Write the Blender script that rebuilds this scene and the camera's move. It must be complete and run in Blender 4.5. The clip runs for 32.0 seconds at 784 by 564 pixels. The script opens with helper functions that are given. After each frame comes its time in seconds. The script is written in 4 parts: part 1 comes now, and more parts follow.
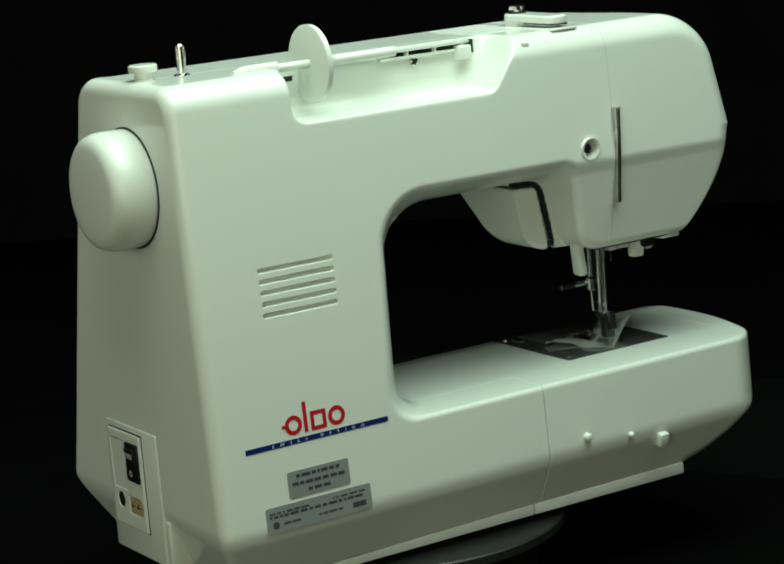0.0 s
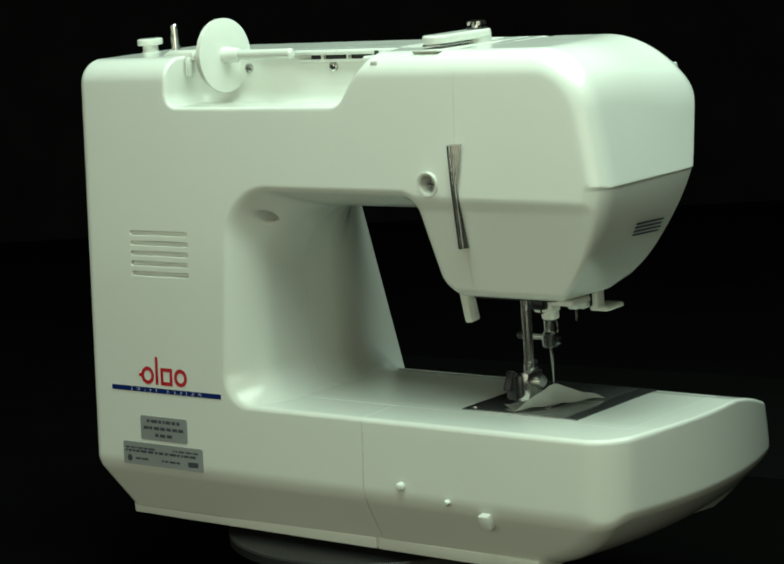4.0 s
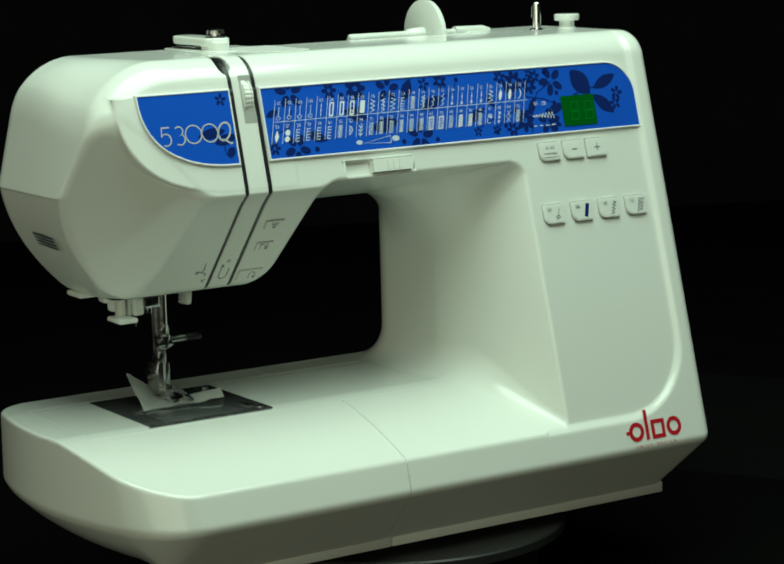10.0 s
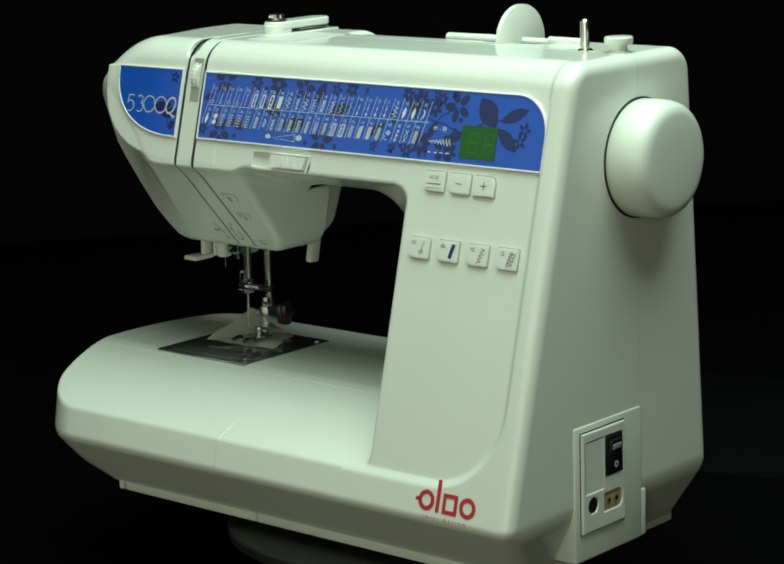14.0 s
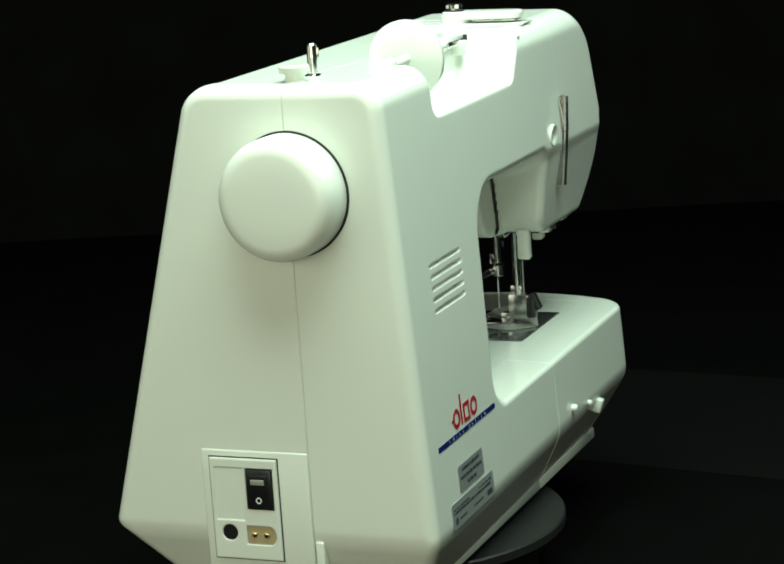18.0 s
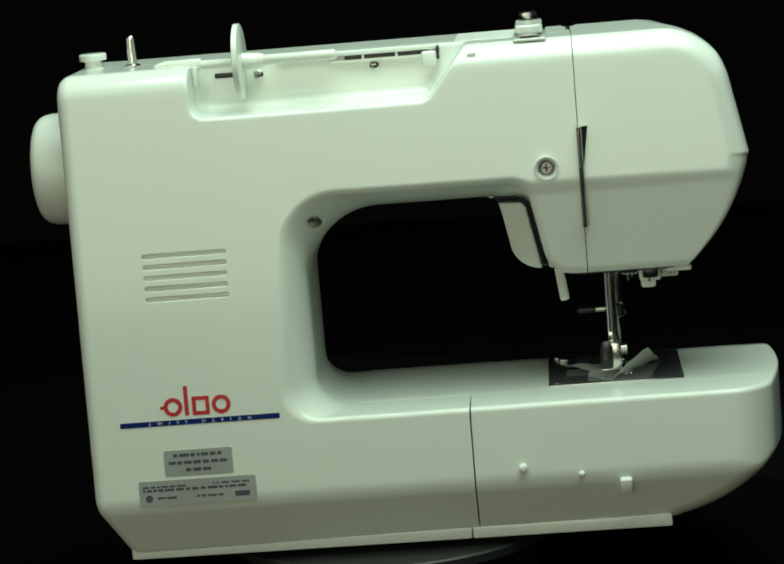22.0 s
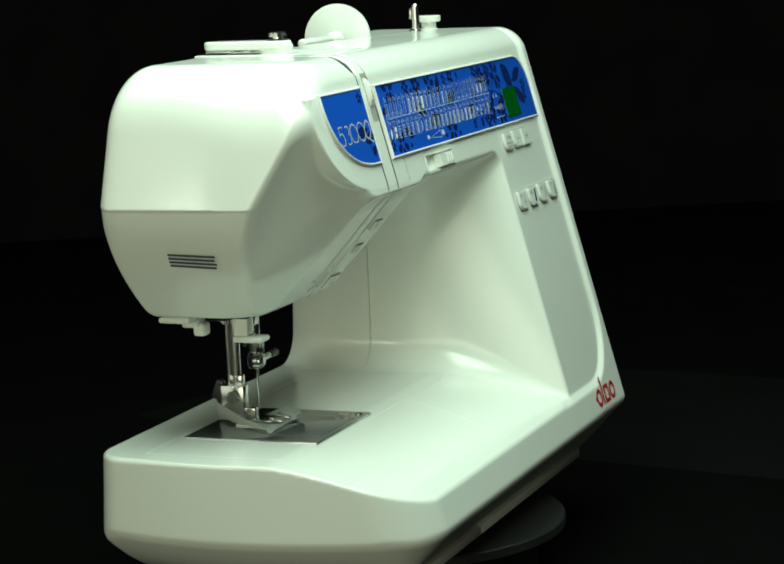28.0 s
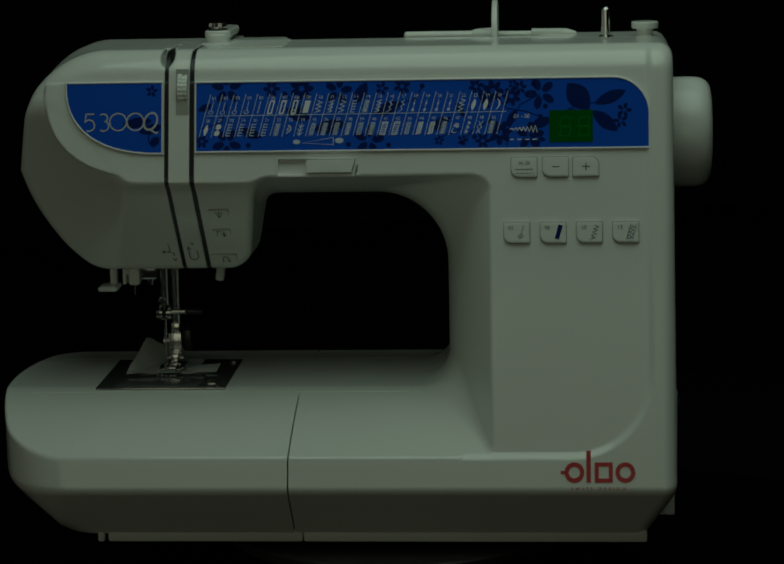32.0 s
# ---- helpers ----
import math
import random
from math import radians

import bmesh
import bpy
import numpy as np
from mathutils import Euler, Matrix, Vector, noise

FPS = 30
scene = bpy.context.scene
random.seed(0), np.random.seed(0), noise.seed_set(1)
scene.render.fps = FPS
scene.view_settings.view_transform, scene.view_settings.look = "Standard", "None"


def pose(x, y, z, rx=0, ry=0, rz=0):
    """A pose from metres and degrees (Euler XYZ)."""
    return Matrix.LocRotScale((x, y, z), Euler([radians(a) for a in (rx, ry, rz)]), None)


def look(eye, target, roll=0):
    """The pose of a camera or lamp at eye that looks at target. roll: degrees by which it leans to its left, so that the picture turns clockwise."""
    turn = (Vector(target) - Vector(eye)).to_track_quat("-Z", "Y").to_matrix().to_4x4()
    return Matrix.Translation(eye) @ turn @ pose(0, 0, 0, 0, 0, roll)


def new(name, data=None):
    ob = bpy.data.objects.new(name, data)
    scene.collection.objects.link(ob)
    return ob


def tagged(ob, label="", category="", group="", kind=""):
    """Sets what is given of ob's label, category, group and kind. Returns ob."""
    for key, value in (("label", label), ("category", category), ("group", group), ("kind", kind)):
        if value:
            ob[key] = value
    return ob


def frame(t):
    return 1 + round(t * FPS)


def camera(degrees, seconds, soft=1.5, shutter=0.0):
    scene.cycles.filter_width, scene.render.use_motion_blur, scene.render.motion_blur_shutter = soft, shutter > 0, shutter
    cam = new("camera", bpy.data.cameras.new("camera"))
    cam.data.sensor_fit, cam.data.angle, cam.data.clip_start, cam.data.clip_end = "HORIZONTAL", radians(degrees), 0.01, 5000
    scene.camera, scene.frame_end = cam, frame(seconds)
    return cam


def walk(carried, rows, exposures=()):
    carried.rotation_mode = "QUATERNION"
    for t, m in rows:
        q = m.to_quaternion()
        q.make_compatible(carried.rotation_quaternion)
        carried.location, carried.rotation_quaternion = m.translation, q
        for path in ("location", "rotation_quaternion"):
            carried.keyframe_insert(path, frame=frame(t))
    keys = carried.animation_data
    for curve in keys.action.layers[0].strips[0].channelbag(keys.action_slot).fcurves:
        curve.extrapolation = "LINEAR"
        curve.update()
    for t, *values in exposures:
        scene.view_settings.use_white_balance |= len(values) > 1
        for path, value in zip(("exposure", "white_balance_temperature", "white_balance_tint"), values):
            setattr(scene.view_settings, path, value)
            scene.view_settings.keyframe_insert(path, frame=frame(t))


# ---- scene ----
# A camera on a stand looks down at a sewing machine that turns on a small turntable.
cam = camera(19.366, 32.0, soft=1.9)
EYE = (0.0, -1.408, 0.4566)
AIM = (EYE[0] + 0.003445, EYE[1] + 0.983218, EYE[2] - 0.182401)
TURN = [(0, -0.27), (1.5, -0.37), (3, -0.31), (4.5, -0.07), (5.5, 0.27), (6.6, 0.5), (7.6, 0.2), (9, -0.33), (10.5, -0.45), (12, -0.48), (13.5, -0.4), (15.2, -0.08), (16.2, 0.26), (17.2, 0.6), (18.2, 0.35), (19, -0.04)]
EXPOSURES = TURN + [(t + 20, e) for t, e in TURN if t <= 10.5] + [(31, -0.93), (31.5, -1.5), (32, -2.85)]
walk(cam, [(0, look(EYE, AIM, -3.095)), (32, look(EYE, AIM, -3.095))], EXPOSURES)

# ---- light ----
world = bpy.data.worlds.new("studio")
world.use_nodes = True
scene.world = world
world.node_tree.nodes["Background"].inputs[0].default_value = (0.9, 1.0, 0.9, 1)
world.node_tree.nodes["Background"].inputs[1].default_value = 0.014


def area_lamp(name, eye, target, sx, sy, watts, colour):
    data = bpy.data.lights.new(name, "AREA")
    data.shape, data.size, data.size_y, data.energy, data.color = "RECTANGLE" if sx != sy else "DISK", sx, sy, watts, colour
    ob = new(name, data)
    ob.matrix_world = look(eye, target)
    return ob


area_lamp("key_softbox", (-0.30, -1.78, 0.46), (0, 0, 0.2), 1.5, 0.7, 8.0, (0.97, 1.0, 0.71))
# broad dim fill added on the left; no softbox is known there
area_lamp("left_fill", (-1.70, -0.70, 0.62), (0, 0, 0.2), 1.5, 1.1, 4.2, (0.93, 1.0, 0.76))
area_lamp("side_lamp", (-1.22, -1.20, 0.66), (0, 0, 0.25), 0.12, 0.12, 0.42, (0.86, 1.0, 0.82))
area_lamp("overhead_softbox", (0.14, -0.33, 1.07), (0.14, -0.3299, 0.0), 0.95, 0.95, 17.8, (0.77, 1.0, 0.83))


# ---- materials ----
def material(name, colour, rough, metal=0.0, coat=0.0, spec=0.5, vary=0.03, bump=0.0, scale=60.0, rough_vary=0.06):
    m = bpy.data.materials.new(name)
    m.use_nodes = True
    n, l = m.node_tree.nodes, m.node_tree.links
    b = n["Principled BSDF"]
    b.inputs["Metallic"].default_value = metal
    b.inputs["Coat Weight"].default_value = coat
    b.inputs["Coat Roughness"].default_value = 0.06
    b.inputs["Specular IOR Level"].default_value = spec
    co = n.new("ShaderNodeTexCoord")
    big, fine = n.new("ShaderNodeTexNoise"), n.new("ShaderNodeTexNoise")
    big.inputs["Scale"].default_value, fine.inputs["Scale"].default_value = 14.0, scale * 18
    big.inputs["Detail"].default_value, fine.inputs["Detail"].default_value = 4.0, 3.0
    for t in (big, fine):
        l.new(co.outputs["Object"], t.inputs["Vector"])
    mix = n.new("ShaderNodeMixRGB")
    mix.blend_type = "MULTIPLY"
    mix.inputs[1].default_value = (*colour, 1)
    mix.inputs[0].default_value = 1.0
    ramp = n.new("ShaderNodeMapRange")
    ramp.inputs["From Min"].default_value, ramp.inputs["From Max"].default_value = 0.3, 0.7
    ramp.inputs["To Min"].default_value, ramp.inputs["To Max"].default_value = 1 - vary, 1 + vary * 0.3
    l.new(big.outputs["Fac"], ramp.inputs["Value"])
    l.new(ramp.outputs[0], mix.inputs[2])
    l.new(mix.outputs[0], b.inputs["Base Color"])
    rr = n.new("ShaderNodeMapRange")
    rr.inputs["From Min"].default_value, rr.inputs["From Max"].default_value = 0.3, 0.7
    rr.inputs["To Min"].default_value, rr.inputs["To Max"].default_value = max(rough - rough_vary, 0.02), rough + rough_vary
    l.new(big.outputs["Fac"], rr.inputs["Value"])
    l.new(rr.outputs[0], b.inputs["Roughness"])
    if bump:
        bp = n.new("ShaderNodeBump")
        bp.inputs["Strength"].default_value, bp.inputs["Distance"].default_value = bump, 0.0004
        l.new(fine.outputs["Fac"], bp.inputs["Height"])
        l.new(bp.outputs[0], b.inputs["Normal"])
    return m


WHITE = material("white_plastic", (0.75, 0.78, 0.73), 0.12, vary=0.015, bump=0.012, rough_vary=0.02)
SATIN = material("satin_white_plastic", (0.75, 0.78, 0.73), 0.24, vary=0.02, bump=0.02, rough_vary=0.03)
GREY_WHITE = material("pale_plastic", (0.70, 0.72, 0.68), 0.32, vary=0.02, bump=0.03)
# black for plastic parts, and for shade filled into slots and gaps
BLACK = material("black_plastic_and_shade", (0.012, 0.012, 0.014), 0.3)
DARK = material("dark_gap", (0.02, 0.02, 0.02), 0.6)
STEEL = material("polished_steel", (0.52, 0.52, 0.51), 0.2, metal=1.0, vary=0.1)
CHROME = material("chrome", (0.70, 0.70, 0.69), 0.2, metal=1.0, vary=0.05)
BLUE = material("blue_film", (0.008, 0.09, 0.56), 0.10, vary=0.05, rough_vary=0.03)
NAVY = material("navy_print", (0.006, 0.02, 0.13), 0.10, rough_vary=0.03)
RED = material("red_print", (0.50, 0.012, 0.02), 0.3)
INK = material("grey_ink", (0.05, 0.06, 0.08), 0.4)
PRINT = material("white_print", (0.72, 0.78, 0.80), 0.3)
SILVER = material("silver_label", (0.34, 0.36, 0.36), 0.35, metal=0.25, vary=0.08)
CLOTH = material("black_cloth", (0.0018, 0.0019, 0.0018), 0.95, spec=0.03, bump=0.5, vary=0.3)
BACKCLOTH = material("black_backdrop_cloth", (0.0065, 0.0067, 0.0064), 0.95, spec=0.03, bump=0.5, vary=0.3)
PLATTER = material("dark_grey_platter", (0.014, 0.0145, 0.0145), 0.5, vary=0.12)
TISSUE = material("thin_white_cloth", (0.70, 0.72, 0.68), 0.7, vary=0.06, bump=0.4)
LCD = material("green_display", (0.0, 0.09, 0.008), 0.12)
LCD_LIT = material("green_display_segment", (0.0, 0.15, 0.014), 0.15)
SILVER_PRINT = material("silver_print", (0.62, 0.68, 0.72), 0.25, metal=0.3)
PALE_PRINT = material("pale_blue_print", (0.52, 0.62, 0.74), 0.3)
# grey for shade painted round keys and dial; also the switch window
SHADE = material("shade_and_window_grey", (0.36, 0.37, 0.34), 0.5)
RUBBER = material("grey_rubber", (0.12, 0.12, 0.115), 0.7)
IVORY = material("ivory_plastic", (0.42, 0.34, 0.20), 0.4)
BRASS = material("brass", (0.65, 0.5, 0.25), 0.25, metal=1.0)
RUBY = material("red_plastic", (0.22, 0.016, 0.012), 0.2)
PLATE_STEEL = material("needle_plate_steel", (0.46, 0.48, 0.48), 0.17, metal=0.9, vary=0.15)
SMOKE = material("smoky_clear_plastic", (0.14, 0.15, 0.15), 0.08, metal=0.4)

# ---- mesh building ----
MM = 0.001


def finish(name, mesh, mat, parent, label=""):
    mesh.materials.append(mat)
    ob = new(name, mesh)
    ob.parent = parent
    if label:
        ob["label"] = label
    return ob


def part(name, bm, mat, parent, label="", smooth=True):
    mesh = bpy.data.meshes.new(name)
    bm.to_mesh(mesh)
    bm.free()
    for p in mesh.polygons:
        p.use_smooth = smooth
    if smooth:
        mesh.set_sharp_from_angle(angle=radians(38))
    return finish(name, mesh, mat, parent, label)


def both(a, b, r):
    """Round-edged intersection of two distance fields."""
    return np.minimum(np.maximum(a, b), -r) + np.hypot(np.maximum(a + r, 0), np.maximum(b + r, 0))


def either(a, b, r):
    """Filleted union."""
    return np.maximum(np.minimum(a, b), r) - np.hypot(np.maximum(r - a, 0), np.maximum(r - b, 0))


def cut(a, b, r):
    return both(a, -b, r)


def ramp01(v, lo, hi):
    s = np.clip((v - lo) / (hi - lo), 0, 1)
    return s * s * (3 - 2 * s)


def mesh_of(name, field, lo, hi, h, steps=4, pair=None):
    """A smooth quad mesh on the zero level of a distance field given in millimetres (surface nets, then pulled onto the level)."""
    ax = [np.arange(a, b + h, h) for a, b in zip(lo, hi)]
    n = [len(a) for a in ax]
    ax = [a.astype(np.float32) for a in ax]
    v = field(ax[0][:, None, None], ax[1][None, :, None], ax[2][None, None, :])
    v = np.broadcast_to(v, n).astype(np.float32)
    s = v < 0
    c = np.zeros((n[0] - 1, n[1] - 1, n[2] - 1), np.int8)
    for i in (0, 1):
        for j in (0, 1):
            for k in (0, 1):
                c += s[i:n[0] - 1 + i, j:n[1] - 1 + j, k:n[2] - 1 + k]
    cells = np.argwhere((c > 0) & (c < 8))
    idx = -np.ones(c.shape, np.int32)
    idx[tuple(cells.T)] = np.arange(len(cells))
    corner = np.array([[i, j, k] for i in (0, 1) for j in (0, 1) for k in (0, 1)])
    vals = np.stack([v[tuple((cells + o).T)] for o in corner], 1)
    acc, cnt = np.zeros((len(cells), 3)), np.zeros(len(cells))
    for a in range(8):
        for b in range(a + 1, 8):
            if abs(corner[a] - corner[b]).sum() == 1:
                m = (vals[:, a] < 0) != (vals[:, b] < 0)
                t = np.where(m, vals[:, a] / np.where(m, vals[:, a] - vals[:, b], 1), 0)
                acc += m[:, None] * (corner[a] + t[:, None] * (corner[b] - corner[a]))
                cnt += m
    p = np.array(lo) + h * (cells + acc / cnt[:, None])
    quads = []
    for axis in range(3):
        o1, o2 = [k for k in range(3) if k != axis]
        sl = lambda d: tuple(slice(d, n[k] - 1 + d) if k == axis else slice(1, n[k] - 1) for k in range(3))
        s0, s1 = s[sl(0)], s[sl(1)]
        for flip, m in ((False, s0 & ~s1), (True, ~s0 & s1)):
            e = np.argwhere(m)
            e[:, o1] += 1
            e[:, o2] += 1
            q = []
            for d1, d2 in ((-1, -1), (0, -1), (0, 0), (-1, 0)):
                cc = e.copy()
                cc[:, o1] += d1
                cc[:, o2] += d2
                q.append(idx[tuple(cc.T)])
            q = np.stack(q, 1)
            if flip != (axis == 1):
                q = q[:, ::-1]
            quads.append(q)
    quads = np.concatenate(quads)

    def grad(p, e=0.08):
        g = [field(*(p + e * d).T) - field(*(p - e * d).T) for d in np.eye(3)]
        return np.stack(g, 1) / (2 * e)
    for _ in range(steps):
        g = grad(p)
        f = field(*p.T)
        step = f / np.maximum((g ** 2).sum(1), 0.25)
        p = p - np.clip(step, -h, h)[:, None] * g
    if pair:
        # where the skin meets a parting plane, draw the points onto the edge itself
        near = np.flatnonzero((np.abs(pair[0](*p.T)) < 1.0 * h) & (np.abs(pair[1](*p.T)) < 1.0 * h))
        q = p[near]
        for k in range(12):
            f = pair[k % 2]
            g = np.stack([f(*(q + 0.05 * d).T) - f(*(q - 0.05 * d).T) for d in np.eye(3)], 1) / 0.1
            q = q - np.clip(f(*q.T) / np.maximum((g ** 2).sum(1), 0.25), -h, h)[:, None] * g
        ok = np.linalg.norm(q - p[near], axis=1) < 1.6 * h
        p[near[ok]] = q[ok]
        on_rim = np.zeros(len(p), bool)
        on_rim[near[ok]] = True
        _, first, inv = np.unique(np.round(p, 3), axis=0, return_index=True, return_inverse=True)
        inv = inv.ravel()
        p, rim, quads = p[first], np.flatnonzero(on_rim[first]), inv[quads]
    apart = quads != np.roll(quads, -1, axis=1)
    order = np.sort(quads, axis=1)
    twins = (order[:, 1:] == order[:, :-1]).sum(1)
    sides = apart.sum(1)
    good = (sides >= 3) & (twins + sides == 4)
    sides = sides[good]
    corners = quads[good][apart[good]]
    mesh = bpy.data.meshes.new(name)
    mesh.vertices.add(len(p))
    mesh.vertices.foreach_set("co", (p * MM).ravel())
    mesh.loops.add(len(corners))
    mesh.loops.foreach_set("vertex_index", corners.astype(np.int32))
    mesh.polygons.add(len(sides))
    mesh.polygons.foreach_set("loop_start", np.concatenate(([0], np.cumsum(sides)[:-1])).astype(np.int32))
    mesh.polygons.foreach_set("use_smooth", np.ones(len(sides), bool))
    mesh.update(calc_edges=True)
    g = grad(p, 0.25)
    if pair and len(rim):
        # the skin's own slope right up to its edge
        skin = pair[0]
        g[rim] = np.stack([skin(*(p[rim] + 0.25 * d).T) - skin(*(p[rim] - 0.25 * d).T) for d in np.eye(3)], 1)
    g /= np.maximum(np.linalg.norm(g, axis=1), 1e-6)[:, None]
    mesh.normals_split_custom_set_from_vertices(g.tolist())
    return mesh


# ---- the machine's shell, in millimetres: x to the handwheel, y to the back, z up from the base ----
def front_y(z):
    return -113.5 + 0.266 * z


def plane_front(y, z):
    return (front_y(z) - y) / 1.0348


def skew(x):
    """The back runs in a little towards the head."""
    return 0.010 * (x + 10)


def plane_rear(x, y, z):
    return (y - skew(x) + 0.07 * z - 96.45) / 1.00245


def oval(x, z, cx, cz, a, b, n):
    """A rounded quarter plate's outline: negative inside."""
    return ((np.abs(np.minimum(x - cx, 0)) / a) ** n + (np.abs(np.minimum(z - cz, 0)) / b) ** n) ** (1 / n) * 50 - 50


def face_bulge(z):
    """The lower facet of the head's end swells a little between its edges."""
    return 5.4 * np.maximum(1 - ((z - 187) / 31) ** 2, 0)


def shell(x, y, z):
    re = plane_rear(x, y, z)
    # the key field on the column lies a little deeper than the rim round it
    pad = both(x - 153.5, 60.5 - z, 46.0)
    pad = np.maximum(pad, 45 - x - 400 * ramp01(z, 100, 120))
    fr = plane_front(y, z) - 2.8 * ramp01(pad, -2.0, 3.2)
    right = x - 168.5
    low = ramp01(z, 100, 120) * 400
    bevel = (31 * (y - skew(x) - 93.8) - 14.8 * (z - 37)) / 34.4
    bevel = both(bevel, (31 * (x - 168.5) - 15.5 * (z - 37)) / 34.7, 6.0)
    xb = x - 12 * ((y - 7) / 75) ** 2
    sc = (57 * (xb + 218.5) - 35 * (z - 22.5)) / 66.9
    # one crease runs level along the front and round the end; the end's bevel is flatter and swells
    w = 1 - ramp01(xb + 144.0 - y, -25, 25)
    side = both(-(y + 103.5), -(xb + 247.5), 30.0)
    skirt = (0.736 - 0.213 * w) * side - (0.677 + 0.175 * w) * (z - 37 - 3 * w) - 5 * w * np.maximum(1 - (sc / 33) ** 2, 0)
    bevel = both(bevel, skirt - low, 8.0)
    # left ends: the face of the head above, the bow of the bed below
    high = ramp01(130 - z, 0, 20) * 400
    face = both((-44 * x + 9 * z) / 44.9 - 274.0, (-64 * x - 38 * z) / 74.4 - 90.2 - face_bulge(z), 2.0) + 2.8 * (np.maximum(25 - y, 0) / 60) ** 2 - high
    bow = -(x + 247.5 - 12 * ((y - 7) / 75) ** 2) - low
    chin = -0.2006 * x - 0.887 * y - 0.415 * z + 31.1 - 16.0 * (np.maximum(x + 235, 0) / 60) ** 2 - high
    top = both(z - 294, face, 44.0 - 11.0 * ramp01(y, -20, 45))
    p = both(both(top, re, 15.0), fr, 15.0)
    p = both(p, both(chin, face, 3.0), 6.0)
    p = both(p, both(both(fr, bow, 30.0), both(re, bow, 20.0), 1.0), 0.5)
    p = both(p, right, 8.0)
    p = both(p, bevel, 3.0)
    p = np.maximum(p, 5 - z)
    # what the throat leaves: arm, head, column, bed
    under = 199.5 + np.where(y < 22, 20.5 * (np.maximum(22 - y, 0) / 77) ** 1.4, 16 * (np.maximum(y - 22, 0) / 60) ** 2.5)
    xn = np.where(z < 215, -84 - (200 - z) * 0.19, -81) - 20 * ramp01(y, 37, 43)
    neck = both(x - xn, 154 - z, 14.0)
    neck = both(neck, (-66 * y - 58 * z) / 87.9 + 102.8, 4.0)
    neck = both(neck, (60 * (y - 80.2) - 10.7 * (z - 218)) / 61, 5.0)
    up = either(under - z, neck, 9.0)
    yf = front_y(z)
    wall = np.where(y < 59, 31.5 + 29 * np.clip((4 - y) / (4 - yf), 0, 1.05) ** 1.5, 31.5 + 13 * (np.maximum(y - 59, 0) / 27) ** 2)
    inner = either(wall - x, up, 5 + 39 * ramp01(y, -70, -10) - 13 * ramp01(y, 45, 82))
    bed = z - 84 + 23.6 * (np.maximum(-20 - y, 0) / 78) ** 1.45 + 0.03 * np.maximum(y - 52, 0)
    inner = either(inner, bed, 4 + 16 * ramp01(y, -92, -25))
    back = ramp01(y, 20, 60)
    r = 1.6 + 1.2 * back + 12.0 * ramp01(-x, 150, 175) * ramp01(-y, -25, 0) * ramp01(z, 120, 140)
    s = both(p, inner, r)
    # the plate that carries the badge
    plate = both(oval(x, z, -133, 275, 75, 55.5, 2.6), plane_front(y, z) + 0.4, 1.2)
    plate = np.maximum(both(plate, y - yf - 30, 3.0), np.maximum(np.maximum(z - 275.5, x + 100), np.maximum(face, top) + 1.0))
    return either(s, plate, 1.2)


def lever_groove(x, y, z):
    """The deep slot in which the presser lever swings, along the rear half of the neck."""
    d = either(200 - z, x + 104 + (200 - z) * 0.19, 9.0)
    return np.maximum(np.maximum(np.maximum(0.4 - d, d - 4.4), np.maximum(16 - y, y - 47)), np.maximum(np.maximum(z - 213, 150 - z), x + 82))


def body_field(x, y, z):
    s = shell(x, y, z)
    re = plane_rear(x, y, z)
    # spool recess
    rec = both(both(x - 90, 264 - z, 9.0), -0.79 * (x + 49) - 0.61 * (z - 264), 3.0)
    rec = both(rec, 40 - y, 9.0)
    s = cut(s, rec, 2.0)
    # screw holes, lever slot, mouth of the take-up
    s = cut(s, np.maximum(np.hypot(x + 115, z - 220) - 5.6, -7 - re), 0.6)
    s = cut(s, np.maximum(np.maximum(np.abs(x + 43) - 23.6, np.abs(z - 225.7) - 4.6), np.maximum(y + 48.5, -60 - y)), 0.2)
    s = cut(s, lever_groove(x, y, z), 0.6)
    s = cut(s, np.maximum(np.hypot((x + 134) * 1.1, (z - 290) * 0.8) - 4.6, y + 12), 1.0)
    s = cut(s, np.maximum(np.hypot(x - 24, z - 196.5) - 3.8, 37 - y), 2.5)
    return s


def vent_field(x, y, z):
    s = body_field(x, y, z)
    for k in range(5):
        d = np.hypot(np.maximum(np.abs(x - 101) - 23.5, 0), z - 186.0 + 6.4 * k) - 1.25
        s = cut(s, np.maximum(d, -2.2 - plane_rear(x, y, z)), 0.35)
    return s


GAP = 0.26


def piece(name, limits, lo, hi, parent, label="", h=1.6, snap=(0, 0, 0), mat=None, field=body_field):
    """One moulding: the part of the shell inside its own limits, a hair short of its neighbours."""
    f = lambda x, y, z: both(field(x, y, z), limits(x, y, z) + GAP, 0.3)
    lo = [s + h * (round((a - s) / h) - 0.5) for a, s in zip(lo, snap)]
    pair = (field, lambda x, y, z: limits(x, y, z) + GAP)
    return finish(name, mesh_of(name, f, lo, hi, h, pair=pair), mat or WHITE, parent, label)


def seam_y(x):
    return 27.0 - 5.0 * ramp01(x, 70, 120)


def is_bed_left(x, z):
    return np.maximum(x + 60.15, z - 110)


def in_face(x, y, z):
    return np.maximum(x + 134.75, 110 - z)


def in_strip(x, y, z):
    return np.maximum(np.maximum(np.abs(x + 126.075) - 6.4, y - 14.5), 110 - z)


